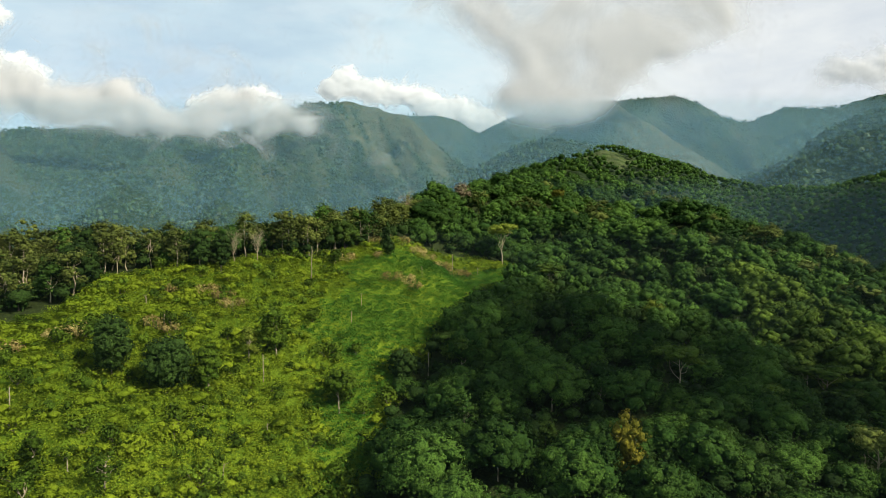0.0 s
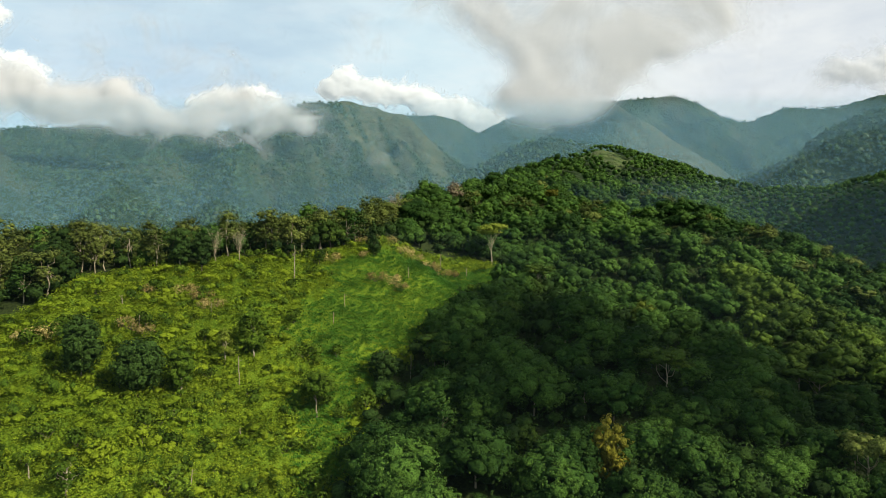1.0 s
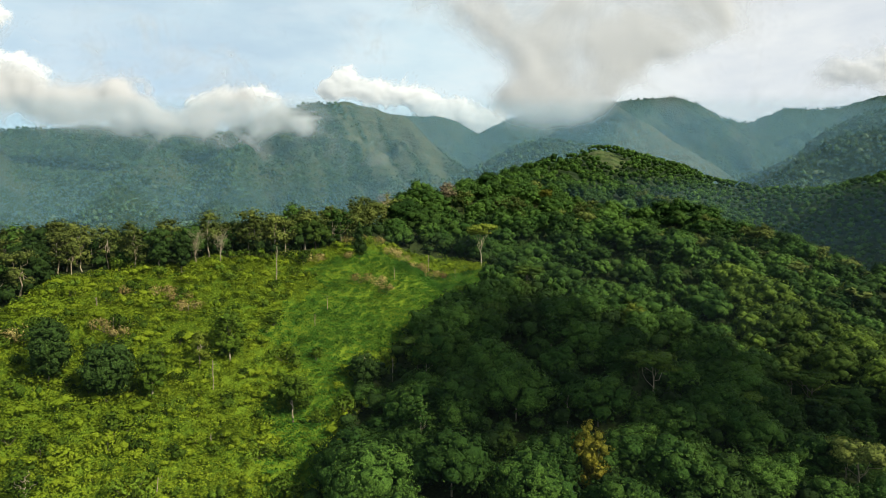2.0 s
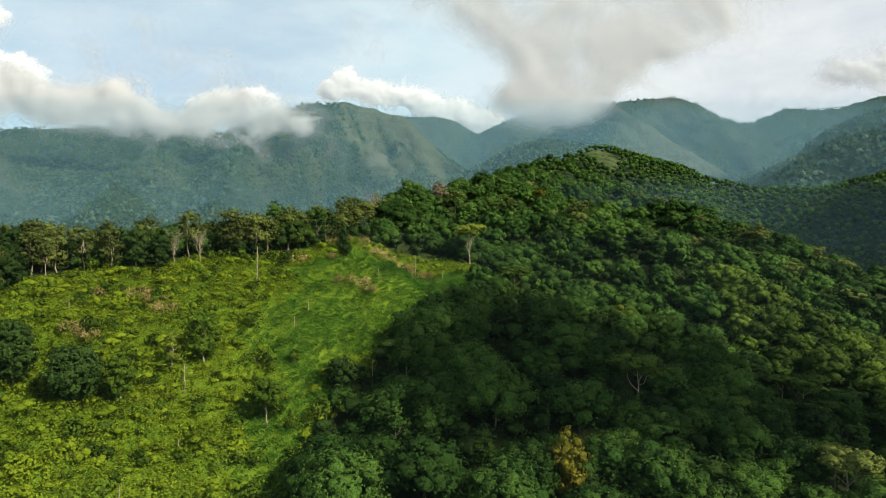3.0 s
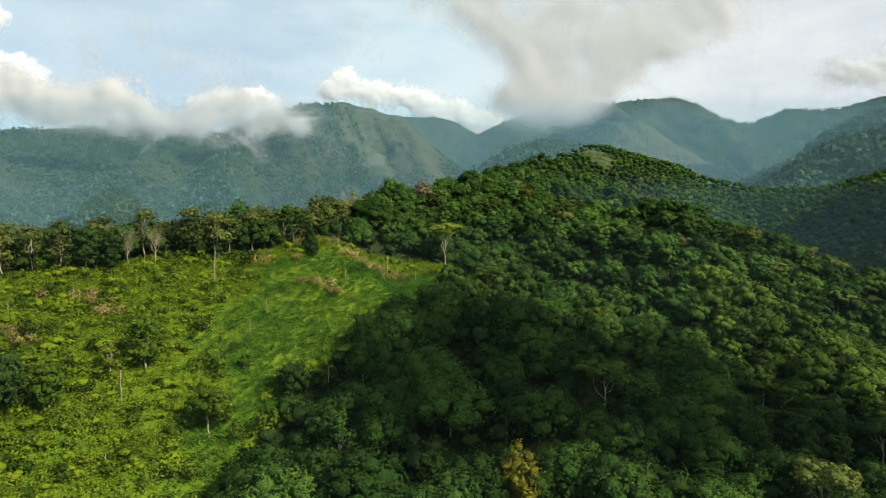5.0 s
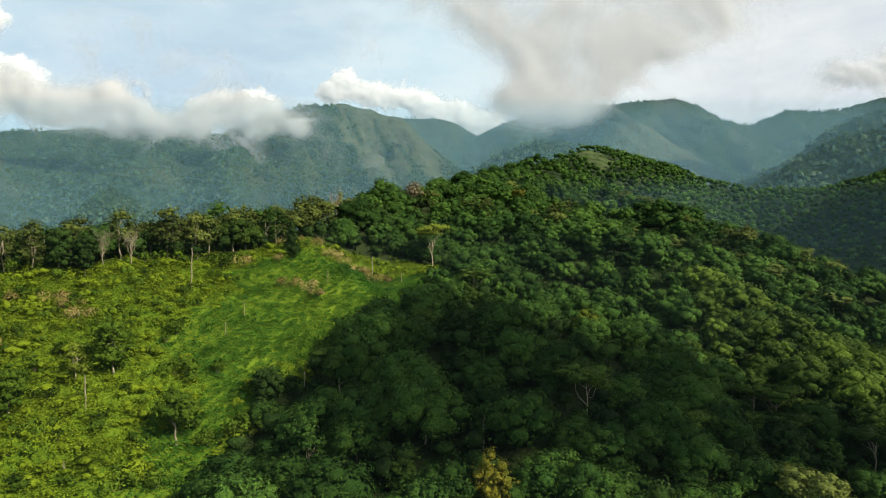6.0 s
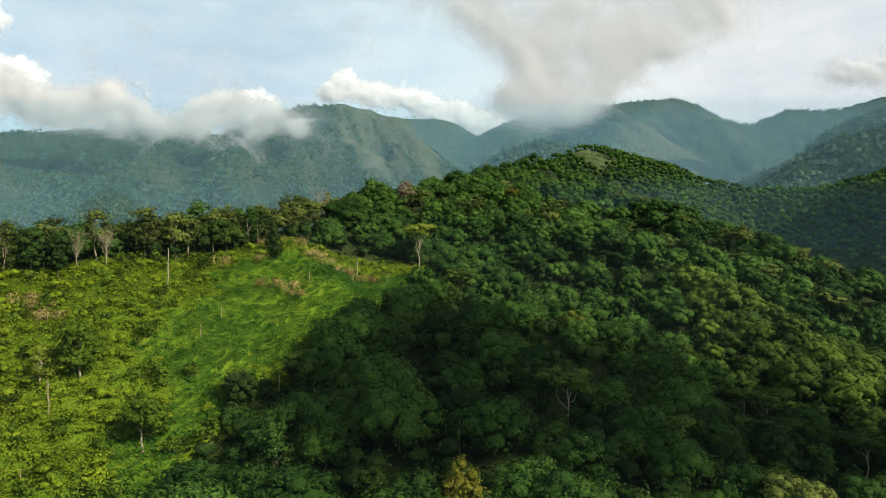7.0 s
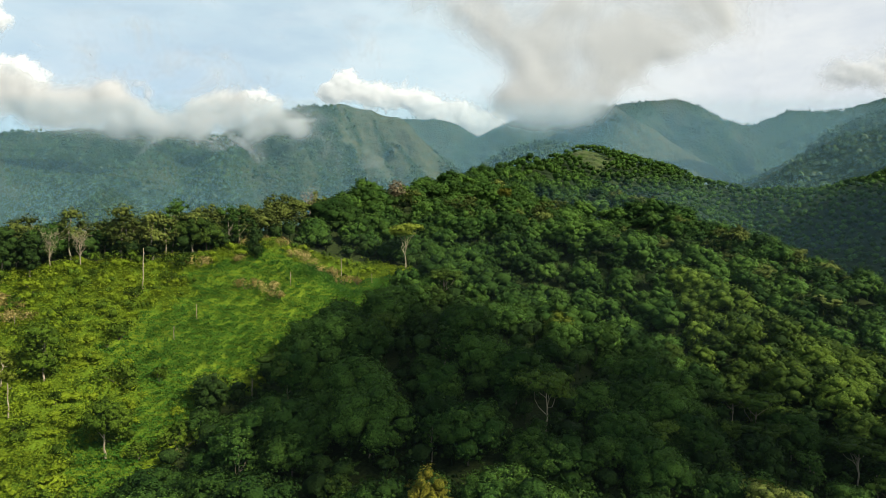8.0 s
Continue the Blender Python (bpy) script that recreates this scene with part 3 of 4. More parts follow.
def leaf_cards(centres, normals, length, width, droop=0.25, facing=None):
    """A small folded leaf spray at each centre, lying about across its normal: arrays of points, faces and shading normals."""
    n = len(centres)
    normals = unit(normals)
    along = unit(np.cross(normals, rng.normal(size=(n, 3))))
    across = np.cross(normals, along)
    length, width = np.broadcast_to(length, n)[:, None] / 2, np.broadcast_to(width, n)[:, None] / 2
    dip = normals * length * droop
    points = np.stack([centres + along * length - dip, centres + across * width, centres - along * length - dip, centres - across * width], 1).reshape(-1, 3)
    return points, np.arange(4 * n).reshape(n, 4), np.repeat(normals if facing is None else unit(facing), 4, axis=0)


def joined(*pieces):
    """Several (points, faces, normals) as one."""
    points, faces, normals, base = [], [], [], 0
    for p, f, n in pieces:
        points.append(p)
        faces.append(f + base)
        normals.append(n)
        base += len(p)
    return np.concatenate(points), np.concatenate(faces), np.concatenate(normals)


def tube(line, radii, sides=7):
    """A tapered limb along a line of points, as points and four-sided faces."""
    line = np.asarray(line, float)
    points = []
    for k, (p, r) in enumerate(zip(line, radii)):
        way = unit(line[min(k + 1, len(line) - 1)] - line[max(k - 1, 0)])
        side = unit(np.cross(way, (0.31, 0.95, 0.05)))
        other = np.cross(way, side)
        turn = np.arange(sides) * 2 * math.pi / sides
        points.append(p + r * (np.cos(turn)[:, None] * side + np.sin(turn)[:, None] * other))
    rows = len(line)
    r, c = np.meshgrid(np.arange(rows - 1), np.arange(sides), indexing="ij")
    a, b = (r * sides + c).ravel(), (r * sides + (c + 1) % sides).ravel()
    out = [unit(p - p.mean(0)) for p in points]
    return np.concatenate(points), np.stack([a, b, b + sides, a + sides], 1), np.concatenate(out)


def bent(a, b, steps=5, wander=0.05):
    """A slightly crooked line from a to b."""
    a, b = np.asarray(a, float), np.asarray(b, float)
    s = np.linspace(0, 1, steps)[:, None]
    sway = rng.normal(size=(steps, 3)) * wander * np.linalg.norm(b - a)
    sway[0] = sway[-1] = 0
    return a + s * (b - a) + sway


def balls(centres, sizes, rings=5, sides=6, rough=0.14):
    """A lumpy rounded mass round each centre, four-sided faces."""
    up = np.linspace(0.05, math.pi * 0.86, rings)
    turn = np.arange(sides) * 2 * math.pi / sides
    shape = np.stack([np.outer(np.sin(up), np.cos(turn)), np.outer(np.sin(up), np.sin(turn)), np.outer(np.cos(up), np.ones(sides))], -1).reshape(-1, 3)
    r, c = np.meshgrid(np.arange(rings - 1), np.arange(sides), indexing="ij")
    a, b = (r * sides + c).ravel(), (r * sides + (c + 1) % sides).ravel()
    face = np.stack([a, a + sides, b + sides, b], 1)
    n, m = len(centres), len(shape)
    points = centres[:, None, :] + shape[None] * sizes[:, None, :] * rng.uniform(1 - rough, 1 + rough, (n, m, 1))
    return points.reshape(-1, 3), (face[None] + (np.arange(n) * m)[:, None, None]).reshape(-1, 4), unit(np.tile(shape, (n, 1)) + 1e-6)


def over_dome(n, lowest):
    """n directions spread evenly over a dome down to that height, a little disturbed."""
    k = np.arange(n) + 0.5
    z = 1 - (1 - lowest) * k / n
    turn = k * 2.39996 + rng.uniform(0, 6)
    flat = np.sqrt(1 - z * z)
    return unit(np.stack([flat * np.cos(turn), flat * np.sin(turn), z], 1) + 0.12 * rng.normal(size=(n, 3)))


def lobes(kind, height, radius, many=1.0):
    """The swellings of a crown: centres and half sizes."""
    if kind == "broad":
        n = int(13 * many)
        dirs = over_dome(n, -0.65)
        centre = np.array((0, 0, height - 0.66 * radius))
        c = centre + dirs * (0.66 * radius, 0.66 * radius, 0.50 * radius) * rng.uniform(0.72, 1.12, (n, 1))
        s = rng.uniform(0.30, 0.50, (n, 1)) * radius / many ** 0.3 * (1.05, 1.05, 0.80)
    elif kind == "round":
        n = int(15 * many)
        dirs = over_dome(n, -0.95)
        c = np.array((0, 0, height * 0.54)) + dirs * (0.66 * radius, 0.66 * radius, 0.36 * height) * rng.uniform(0.85, 1.08, (n, 1))
        s = rng.uniform(0.27, 0.44, (n, 1)) * radius * (1, 1, 0.9)
    elif kind == "tall":
        n = int(11 * many)
        up = rng.uniform(0.30, 0.94, n) * height
        out = radius * rng.uniform(0.3, 0.8, n) * (1.1 - 0.6 * ((up / height - 0.6) / 0.4) ** 2).clip(0.3)
        turn = rng.uniform(0, 2 * math.pi, n)
        c = np.stack([out * np.cos(turn), out * np.sin(turn), up], 1)
        s = rng.uniform(0.30, 0.5, (n, 1)) * radius * (1.1, 1.1, 0.75)
    elif kind == "flat":
        n = int(16 * many)
        turn, out = rng.uniform(0, 2 * math.pi, n), radius * np.sqrt(rng.uniform(0.02, 0.8, n))
        level = height - 0.8 - 0.35 * out * rng.uniform(0.4, 1.0, n) - rng.choice((0, 0.8, 2.6), n)
        c = np.stack([out * np.cos(turn), out * np.sin(turn), level], 1)
        s = rng.uniform(0.28, 0.42, (n, 1)) * radius * (1.05, 1.05, 0.40)
    else:  # column
        n = int(13 * many)
        up = np.linspace(0.18, 0.95, n) * height
        turn = rng.uniform(0, 2 * math.pi, n)
        out = 0.35 * radius * (1 - (up / height) ** 2)
        c = np.stack([out * np.cos(turn), out * np.sin(turn), up], 1)
        s = (radius * (1.05 - 0.75 * (up / height) ** 1.5))[:, None] * np.array((0.8, 0.8, 0.9))
    return c, s


def crown(kind, height, radius, cards, size, loose=0.45, many=1.0, plain=False, bushy=False):
    """A crown's leaf sprays, bunch by bunch over its swellings, with the dense growth that fills them."""
    c, s = lobes(kind, height, radius, many)
    area = (s[:, 0] * s[:, 2]) / np.sum(s[:, 0] * s[:, 2])
    bunches = max(int(cards / (4 if plain else 6)), 12)
    owner = rng.choice(len(c), size=int(bunches * 2.6), p=area)
    dirs = unit(rng.normal(size=(len(owner), 3)) + (0, 0, 0.3))
    heart = c[owner] + dirs * s[owner] * rng.uniform(0.72, 1.12, (len(owner), 1))
    deep = np.min(np.linalg.norm((heart[:, None, :] - c[None]) / s[None], axis=2) + 9.0 * (np.arange(len(c))[None] == owner[:, None]), axis=1)
    keep = np.nonzero(deep > 0.92)[0][:bunches]
    heart, dirs = heart[keep], dirs[keep]
    reach = size * rng.uniform(0.7, 1.8, (len(heart), 1)) * (0.62 if plain else 0.9)
    mine = rng.integers(0, len(heart), cards)
    fan = unit(rng.normal(size=(cards, 3)) + 0.7 * dirs[mine] + (0, 0, 0.35))
    spots = heart[mine] + fan * reach[mine] * (1, 1, 0.7) * rng.uniform(0.45, 1.05, (cards, 1))
    length = size * rng.uniform(0.6, 1.3, cards)
    out = unit(spots - np.median(c, axis=0))
    lie = 0.6 * fan + 0.35 * dirs[mine] + 0.65 * out + (0, 0, 0.12)
    leaves = leaf_cards(spots, lie + 0.5 * loose * rng.normal(size=lie.shape), length, length * rng.uniform(0.5, 0.9, cards), 0.25, lie + 0.22 * rng.normal(size=lie.shape))
    fill = balls(c, s * (0.5 if kind == "tall" else 0.8 if plain else 0.66), *((3, 5) if plain else (4, 6)), 0.3)
    mid = (c.max(0) + c.min(0)) / 2
    if kind in ("broad", "round"):  # and one dense dome that closes the gaps between them
        dome = balls(mid[None], np.abs(c - mid).max(0)[None] * (0.86 if bushy else 0.72), 7, 10, 0.24 if bushy else 0.14)
        fill = dome if bushy else joined(fill, dome)
    return leaves, fill, (c, s)


def solid(name, piece, material, attributes=()):
    """A mesh from (points, faces, normals)."""
    return sheet(name, piece[0], piece[1], material, True, attributes, piece[2])


def mass_of(leaves, *dense):
    """0 for each point of the leaf sprays, 1 for each point of the dense growth and wood."""
    return np.concatenate([np.zeros(len(leaves[0]))] + [np.full(len(piece[0]), 0.6) for piece in dense])


def trunk_and_limbs(height, c, limbs, thick):
    top = np.array((rng.normal() * 0.3, rng.normal() * 0.3, height * 0.72))
    line = bent((0, 0, -1.2), top, 7, 0.015)
    pieces = [tube(line, np.linspace(thick * 1.25, thick * 0.45, 7), 8)]
    for k in rng.choice(len(c), min(limbs, len(c)), replace=False):
        start = line[rng.integers(3, 6)]
        pieces.append(tube(bent(start, c[k], 5, 0.06), np.linspace(thick * 0.45, thick * 0.1, 5), 5))
    return pieces


def tree(name, kind, height, radius, leaf, bark, cards, size, many=1.0, thick=0.22, limbs=7, loose=0.38, alone=False):
    """A tree: an empty at its foot with its trunk and its crown."""
    root = new(name)
    leaves, core, (c, s) = crown(kind, height, radius, cards, size, loose, many)
    wood = trunk_and_limbs(height, c, limbs, thick)
    trunk = part("trunk", solid("trunk", wood[0] if alone else joined(*wood), bark), root)
    for limb in wood[1:] if alone else ():
        part("limb", solid("limb", limb, bark), trunk)
    part("crown", solid("crown", joined(leaves, core), leaf, {"mass": mass_of(leaves, core)}), root)
    return root


def bare_tree(name, height, radius, bark, twigs=22):
    """A leafless tree: trunk, limbs and forked twigs."""
    root = new(name)
    line = bent((0, 0, -1.0), (0.3, 0.1, height * 0.6), 7, 0.03)
    part("trunk", solid("trunk", tube(line, np.linspace(0.2, 0.1, 7), 7), bark), root)
    for k in range(twigs):
        pieces = []
        start = line[rng.integers(3, 7)]
        turn, rise = rng.uniform(0, 2 * math.pi), rng.uniform(0.15, 1.0)
        end = np.array((math.cos(turn) * radius * rng.uniform(0.4, 1), math.sin(turn) * radius * rng.uniform(0.4, 1), height * (0.62 + 0.38 * rise)))
        limb = bent(start, end, 6, 0.06)
        pieces.append(tube(limb, np.linspace(0.055, 0.018, 6), 4))
        for j in range(7):
            b = limb[rng.integers(2, 6)]
            pieces.append(tube(bent(b, b + rng.normal(size=3) * (1.0, 1.0, 0.6) + (0, 0, 0.7), 3, 0.05), (0.028, 0.02, 0.012), 3))
        part("branch", solid("branch", joined(*pieces), bark), root)
    return root


def stump(name, height, thick, bark):
    """A dead standing trunk with a broken top and the stubs of two limbs."""
    root = new(name)
    line = bent((0, 0, -0.8), (rng.normal() * 0.15, 0, height), 7, 0.006)
    part("trunk", solid("trunk", tube(line, np.linspace(thick, thick * 0.6, 7), 8), bark), root)
    for k in (4, 5):
        stub = (tube(bent(line[k], line[k] + (rng.normal() * 0.7, rng.normal() * 0.4, 0.7), 3, 0.05), (thick * 0.35, thick * 0.25, thick * 0.12), 5))
        part("broken_limb", solid("broken_limb", stub, bark), root)
    return root


def foot(x, y, sink=0.0):
    return float(land(x, y)) - sink


def planted(x, y, turn=0.0, scale=1.0, sink=0.0):
    return pose(x, y, foot(x, y, sink), 0, 0, turn) @ Matrix.Scale(scale, 4)


def place(ob, m):
    """A scaled copy of a thing."""
    made = copy_thing(ob, m)
    made.matrix_basis = m
    return made


# ---- the forest's trees ----
KINDS = [
    ("broad", 14.0, 9.6, LEAF, BARK_DARK, 4000, 0.54, 2.0, "broad dark-green forest tree with a domed leafy crown"),
    ("broad", 13.0, 8.2, LEAF, BARK_DARK, 3100, 0.52, 1.7, "broad green forest tree with a lumpy leafy crown"),
    ("broad", 16.0, 11.2, LEAF, BARK, 5000, 0.56, 2.4, "large spreading forest tree with a wide domed crown"),
    ("round", 13.5, 5.6, LEAF_DARK, BARK_DARK, 2100, 0.50, 1.8, "rounded deep-green tree in dense forest"),
    ("flat", 14.5, 7.4, LEAF_WARM, BARK, 1200, 0.56, 1.6, "light-green tree with a flat layered umbrella crown"),
    ("tall", 14.5, 4.4, LEAF_OLIVE, BARK, 1100, 0.56, 1.7, "tall olive-green tree with a pale bare trunk"),
    ("tall", 14.0, 4.4, LEAF, BARK, 1100, 0.56, 1.6, "tall green tree with a pale bare trunk"),
    ("broad", 9.5, 5.4, LEAF_WARM, BARK_DARK, 1500, 0.5, 1.5, "low bushy yellow-green forest tree"),
    ("tall", 15.5, 4.6, LEAF_OLIVE, BARK, 1100, 0.56, 1.8, "tall olive-green ridge tree with several pale limbs"),
    ("round", 6.0, 3.6, LEAF, BARK_DARK, 520, 0.5, 1.0, "low leafy green bush at the forest edge"),
]
MODELS = []
for kind, height, radius, leaf, bark, cards, size, many, label in KINDS:
    ob = tree("bush" if height < 7 else "tree", kind, height, radius, leaf, bark, cards, size, many)
    ob.location = (-150 + 14 * len(MODELS), 262 + 4 * len(MODELS), 0)
    ob.location.z = foot(ob.location.x, ob.location.y)
    MODELS.append(tagged(ob, label, "bush" if height < 7 else "tree", "forest trees"))
BROAD, RIDGE_TREES = (0, 1, 2, 3, 4, 7, 6), (5, 6, 8, 0, 7, 9)


def scattered(x0, x1, y0, y1, gap, seed):
    """Loosely even spots, one to a gap."""
    dice = np.random.default_rng(seed)
    x, y = np.meshgrid(np.arange(x0, x1, gap), np.arange(y0, y1, gap))
    return (x + dice.uniform(-0.45, 0.45, x.shape) * gap).ravel(), (y + dice.uniform(-0.45, 0.45, y.shape) * gap).ravel()


def in_view(x, y, margin=4.0):
    """Whether the spot lies in the wide fan of land before the glide."""
    return (y > 60) & (np.abs(x - 25) < 0.78 * (y - 5) + 30 + margin)


def crest_line(x):
    return np.interp(x, [-420, -200, -130, -74, -24, -22, -14, 20, 58, 92, 150, 240], [200, 222, 232, 247, 283, 330, 400, 460, 540, 620, 750, 930])


def grows(x, y, spare=True):
    """Whether forest stands there: in view, off the clearings, and not far down the ridge's hidden side."""
    own = np.zeros(np.shape(x), bool)
    for px, py, r in ((31, 310, 7), (47, 150, 2), (188, 393, 11), (75, 189, 9), (118, 162, 8), (15, 452, 7), (90, 474, 7), (91, 260, 9), (-20, 345, 7), (8, 430, 13), (80, 222, 6)):
        own |= np.hypot(x - px, y - py) < r
    return in_view(x, y) & ~cleared(x, y) & ~glade(x, y) & ~(own & spare) & ~((x < 250) & (y > crest_line(x) + 70))


def belt(lo, hi, gap, seed, spare=True):
    x, y = scattered(-300, 700, 90, 1100, gap, seed)
    away = np.hypot(x - 25, y - 18)
    keep = grows(x, y, spare) & (away >= lo) & (away < hi)
    order = np.argsort(away[keep])
    return x[keep][order], y[keep][order]


def ridge_side(x, y):
    return (x < 12) & (y > crest_line(x) - 45)


dice = np.random.default_rng(31)
near_x, near_y = belt(0, 352, 12.2, 21)
tight_x, tight_y = belt(0, 352, 6.0, 24)
wide, tight = ~ridge_side(near_x, near_y), ridge_side(tight_x, tight_y) & (tight_y < crest_line(tight_x) + 68)
near_x, near_y = np.concatenate([near_x[wide], tight_x[tight]]), np.concatenate([near_y[wide], tight_y[tight]])
ridge_top = ridge_side(near_x, near_y)
single = np.zeros(len(near_x), bool)
single[np.nonzero(~ridge_top)[0][:205]] = True
single[np.nonzero(ridge_top & (near_y < crest_line(near_x) + 14))[0][:110]] = True
edge = cleared(near_x - 9, near_y) | cleared(near_x - 5, near_y - 8) | cleared(near_x - 6, near_y + 6)
edge |= (np.hypot(near_x - 80, near_y - 222) < 13)
for k in np.nonzero(single)[0]:
    if ridge_top[k]:
        kind = dice.choice((5, 8, 6, 3, 9), p=(0.30, 0.26, 0.12, 0.16, 0.16)) if near_x[k] < -92 else dice.choice(RIDGE_TREES, p=(0.26, 0.18, 0.22, 0.06, 0.1, 0.18))
    else:
        kind = dice.choice(BROAD, p=(0.12, 0.14, 0.06, 0.1, 0.30, 0.16, 0.12) if near_x[k] > 108 + 0.1 * near_y[k] else (0.30, 0.26, 0.18, 0.1, 0.02, 0.08, 0.06))
    place(MODELS[kind], planted(near_x[k], near_y[k], dice.uniform(0, 360), dice.uniform(0.7, 1.2) * (1.36 if near_x[k] > -62 else 1.0) if ridge_top[k] else dice.uniform(0.4, 0.75) if edge[k] and (near_y[k] > 225 or near_x[k] > 40) else dice.uniform(0.6, 1.15), dice.uniform(0, 1) if ridge_top[k] else dice.uniform(-0.5, 3.5)))


# ---- the rest of the forest ----
def forest(spots, models, seed, lo=0.75, hi=1.2, sink=0.0, mounds=False):
    """Many trees grown from a few models, as one body of woodland."""
    dice = np.random.default_rng(seed)
    x, y = spots
    z = land(x, y) - sink * dice.random(len(x)) + (swell(x, y) if mounds else 0.0)
    east, north = (swell(x - 0.5, y) - swell(x + 0.5, y), swell(x, y - 0.5) - swell(x, y + 0.5)) if mounds else (0 * x, 0 * x)
    which = dice.integers(0, len(models), len(x))
    points, faces, normals, mass, kin, base = [], [], [], [], [], 0
    for k, (p, f, n, dense) in enumerate(models):
        mine = np.nonzero(which == k)[0]
        turn, scale = dice.uniform(0, 2 * math.pi, len(mine)), dice.uniform(lo, hi, len(mine))
        c, s = (np.cos(turn) * scale)[:, None], (np.sin(turn) * scale)[:, None]
        made = np.stack([x[mine][:, None] + c * p[:, 0] - s * p[:, 1], y[mine][:, None] + s * p[:, 0] + c * p[:, 1], z[mine][:, None] + scale[:, None] * p[:, 2]], -1)
        points.append(made.reshape(-1, 3))
        c, s = np.cos(turn)[:, None], np.sin(turn)[:, None]
        normals.append(np.stack([c * n[:, 0] - s * n[:, 1] + 1.3 * east[mine][:, None], s * n[:, 0] + c * n[:, 1] + 1.3 * north[mine][:, None], np.tile(n[:, 2], (len(mine), 1))], -1).reshape(-1, 3))
        faces.append((f[None] + (np.arange(len(mine)) * len(p))[:, None, None] + base).reshape(-1, f.shape[1]))
        mass.append(np.tile(dense, len(mine)))
        kin.append(np.repeat(dice.random(len(mine)), len(p)))
        base += len(mine) * len(p)
    return (np.concatenate(points), np.concatenate(faces), np.concatenate(normals)), {"mass": np.concatenate(mass), "kin": np.concatenate(kin)}


def plain_model(kind, height, radius, cards, size, many, bushy=False):
    leaves, core, (c, s) = crown(kind, height, radius, cards, size, 0.4, many, True, bushy)
    stem = tube(bent((0, 0, -1), (0, 0, height * 0.7), 4, 0.02), (0.3, 0.25, 0.2, 0.12), 5)
    return *joined(leaves, core, stem), mass_of(leaves, core, stem)


def woodland(spots, leaf, models, seed, label, sink=0.0):
    made, marks = forest(spots, models, seed, sink=sink)
    wood = new("forest", solid("forest", made, leaf, marks))
    return tagged(wood, label, "forest", kind="stuff")


rest = ~single
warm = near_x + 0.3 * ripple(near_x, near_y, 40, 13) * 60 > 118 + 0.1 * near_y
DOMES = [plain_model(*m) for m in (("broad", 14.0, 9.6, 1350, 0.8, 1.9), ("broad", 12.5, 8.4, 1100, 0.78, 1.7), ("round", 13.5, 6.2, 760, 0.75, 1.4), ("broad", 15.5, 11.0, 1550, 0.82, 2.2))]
for leaf, some, label in ((LEAF, rest & ~ridge_top & ~warm, "dense green tropical forest covering the ridge"), (LEAF_WARM, rest & ~ridge_top & warm, "yellow-green forest on the ridge flank")):
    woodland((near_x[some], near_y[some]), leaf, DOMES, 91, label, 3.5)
woodland((near_x[rest & ridge_top], near_y[rest & ridge_top]), LEAF_OLIVE,
         [plain_model(*m) for m in (("tall", 15.5, 4.4, 260, 0.9, 1.3), ("tall", 14.5, 4.0, 240, 0.9, 1.3), ("broad", 12.5, 5.0, 280, 0.9, 1.0))], 92,
         "tall olive-green trees along the ridge top")
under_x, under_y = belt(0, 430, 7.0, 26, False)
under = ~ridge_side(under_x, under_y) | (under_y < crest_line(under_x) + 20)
# the dark leaf colour paints in the shade between the crowns
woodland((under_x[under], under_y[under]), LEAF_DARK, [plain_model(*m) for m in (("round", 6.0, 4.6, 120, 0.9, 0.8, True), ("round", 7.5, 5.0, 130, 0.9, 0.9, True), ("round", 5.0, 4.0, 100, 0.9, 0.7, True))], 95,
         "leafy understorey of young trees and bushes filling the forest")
far_x, far_y = belt(352, 620, 11.4, 22)
pick = np.random.default_rng(8).random(len(far_x))
woodland((far_x[pick < 0.88], far_y[pick < 0.88]), LEAF,
         [plain_model(*m) for m in (("broad", 15.5, 8.6, 440, 1.15, 1.3), ("broad", 13.5, 7.4, 360, 1.1, 1.2), ("round", 14, 6.4, 300, 1.05, 1.0), ("broad", 18.0, 9.8, 520, 1.2, 1.5))], 93,
         "dense green tropical forest covering the ridge", 4.0)
woodland((far_x[pick >= 0.88], far_y[pick >= 0.88]), LEAF_OLIVE,
         [plain_model(*m) for m in (("tall", 17, 6.2, 200, 1.3, 1.2), ("flat", 16, 8.4, 220, 1.4, 1.0), ("broad", 14, 7.6, 220, 1.35, 1.3))], 94,
         "lighter olive-green trees among the forest")
remote_x, remote_y = belt(620, 1300, 9.0, 23)
puffs = []
for k in range(6):
    half = rng.uniform(3.0, 5.4) * np.array((1.0, rng.uniform(0.8, 1.2), 0.85))
    mid = np.array((0, 0, rng.uniform(6.0, 9.0)))
    dirs = unit(rng.normal(size=(34, 3)) + (0, -0.1, 0.5))
    size = 2.1 * rng.uniform(0.7, 1.4, 34)
    sprays = leaf_cards(mid + dirs * half * rng.uniform(0.8, 1.1, (34, 1)), dirs + 0.25 * rng.normal(size=dirs.shape), size, size * 0.8, 0.25, dirs + 0.2 * rng.normal(size=dirs.shape))
    dome = balls(mid[None], half[None] * 0.78, 4, 6, 0.2)
    puffs.append((*joined(sprays, dome), mass_of(sprays, dome)))
woodland((remote_x, remote_y), LEAF, puffs, 97, "dense dark-green forest climbing to the summit of the ridge")


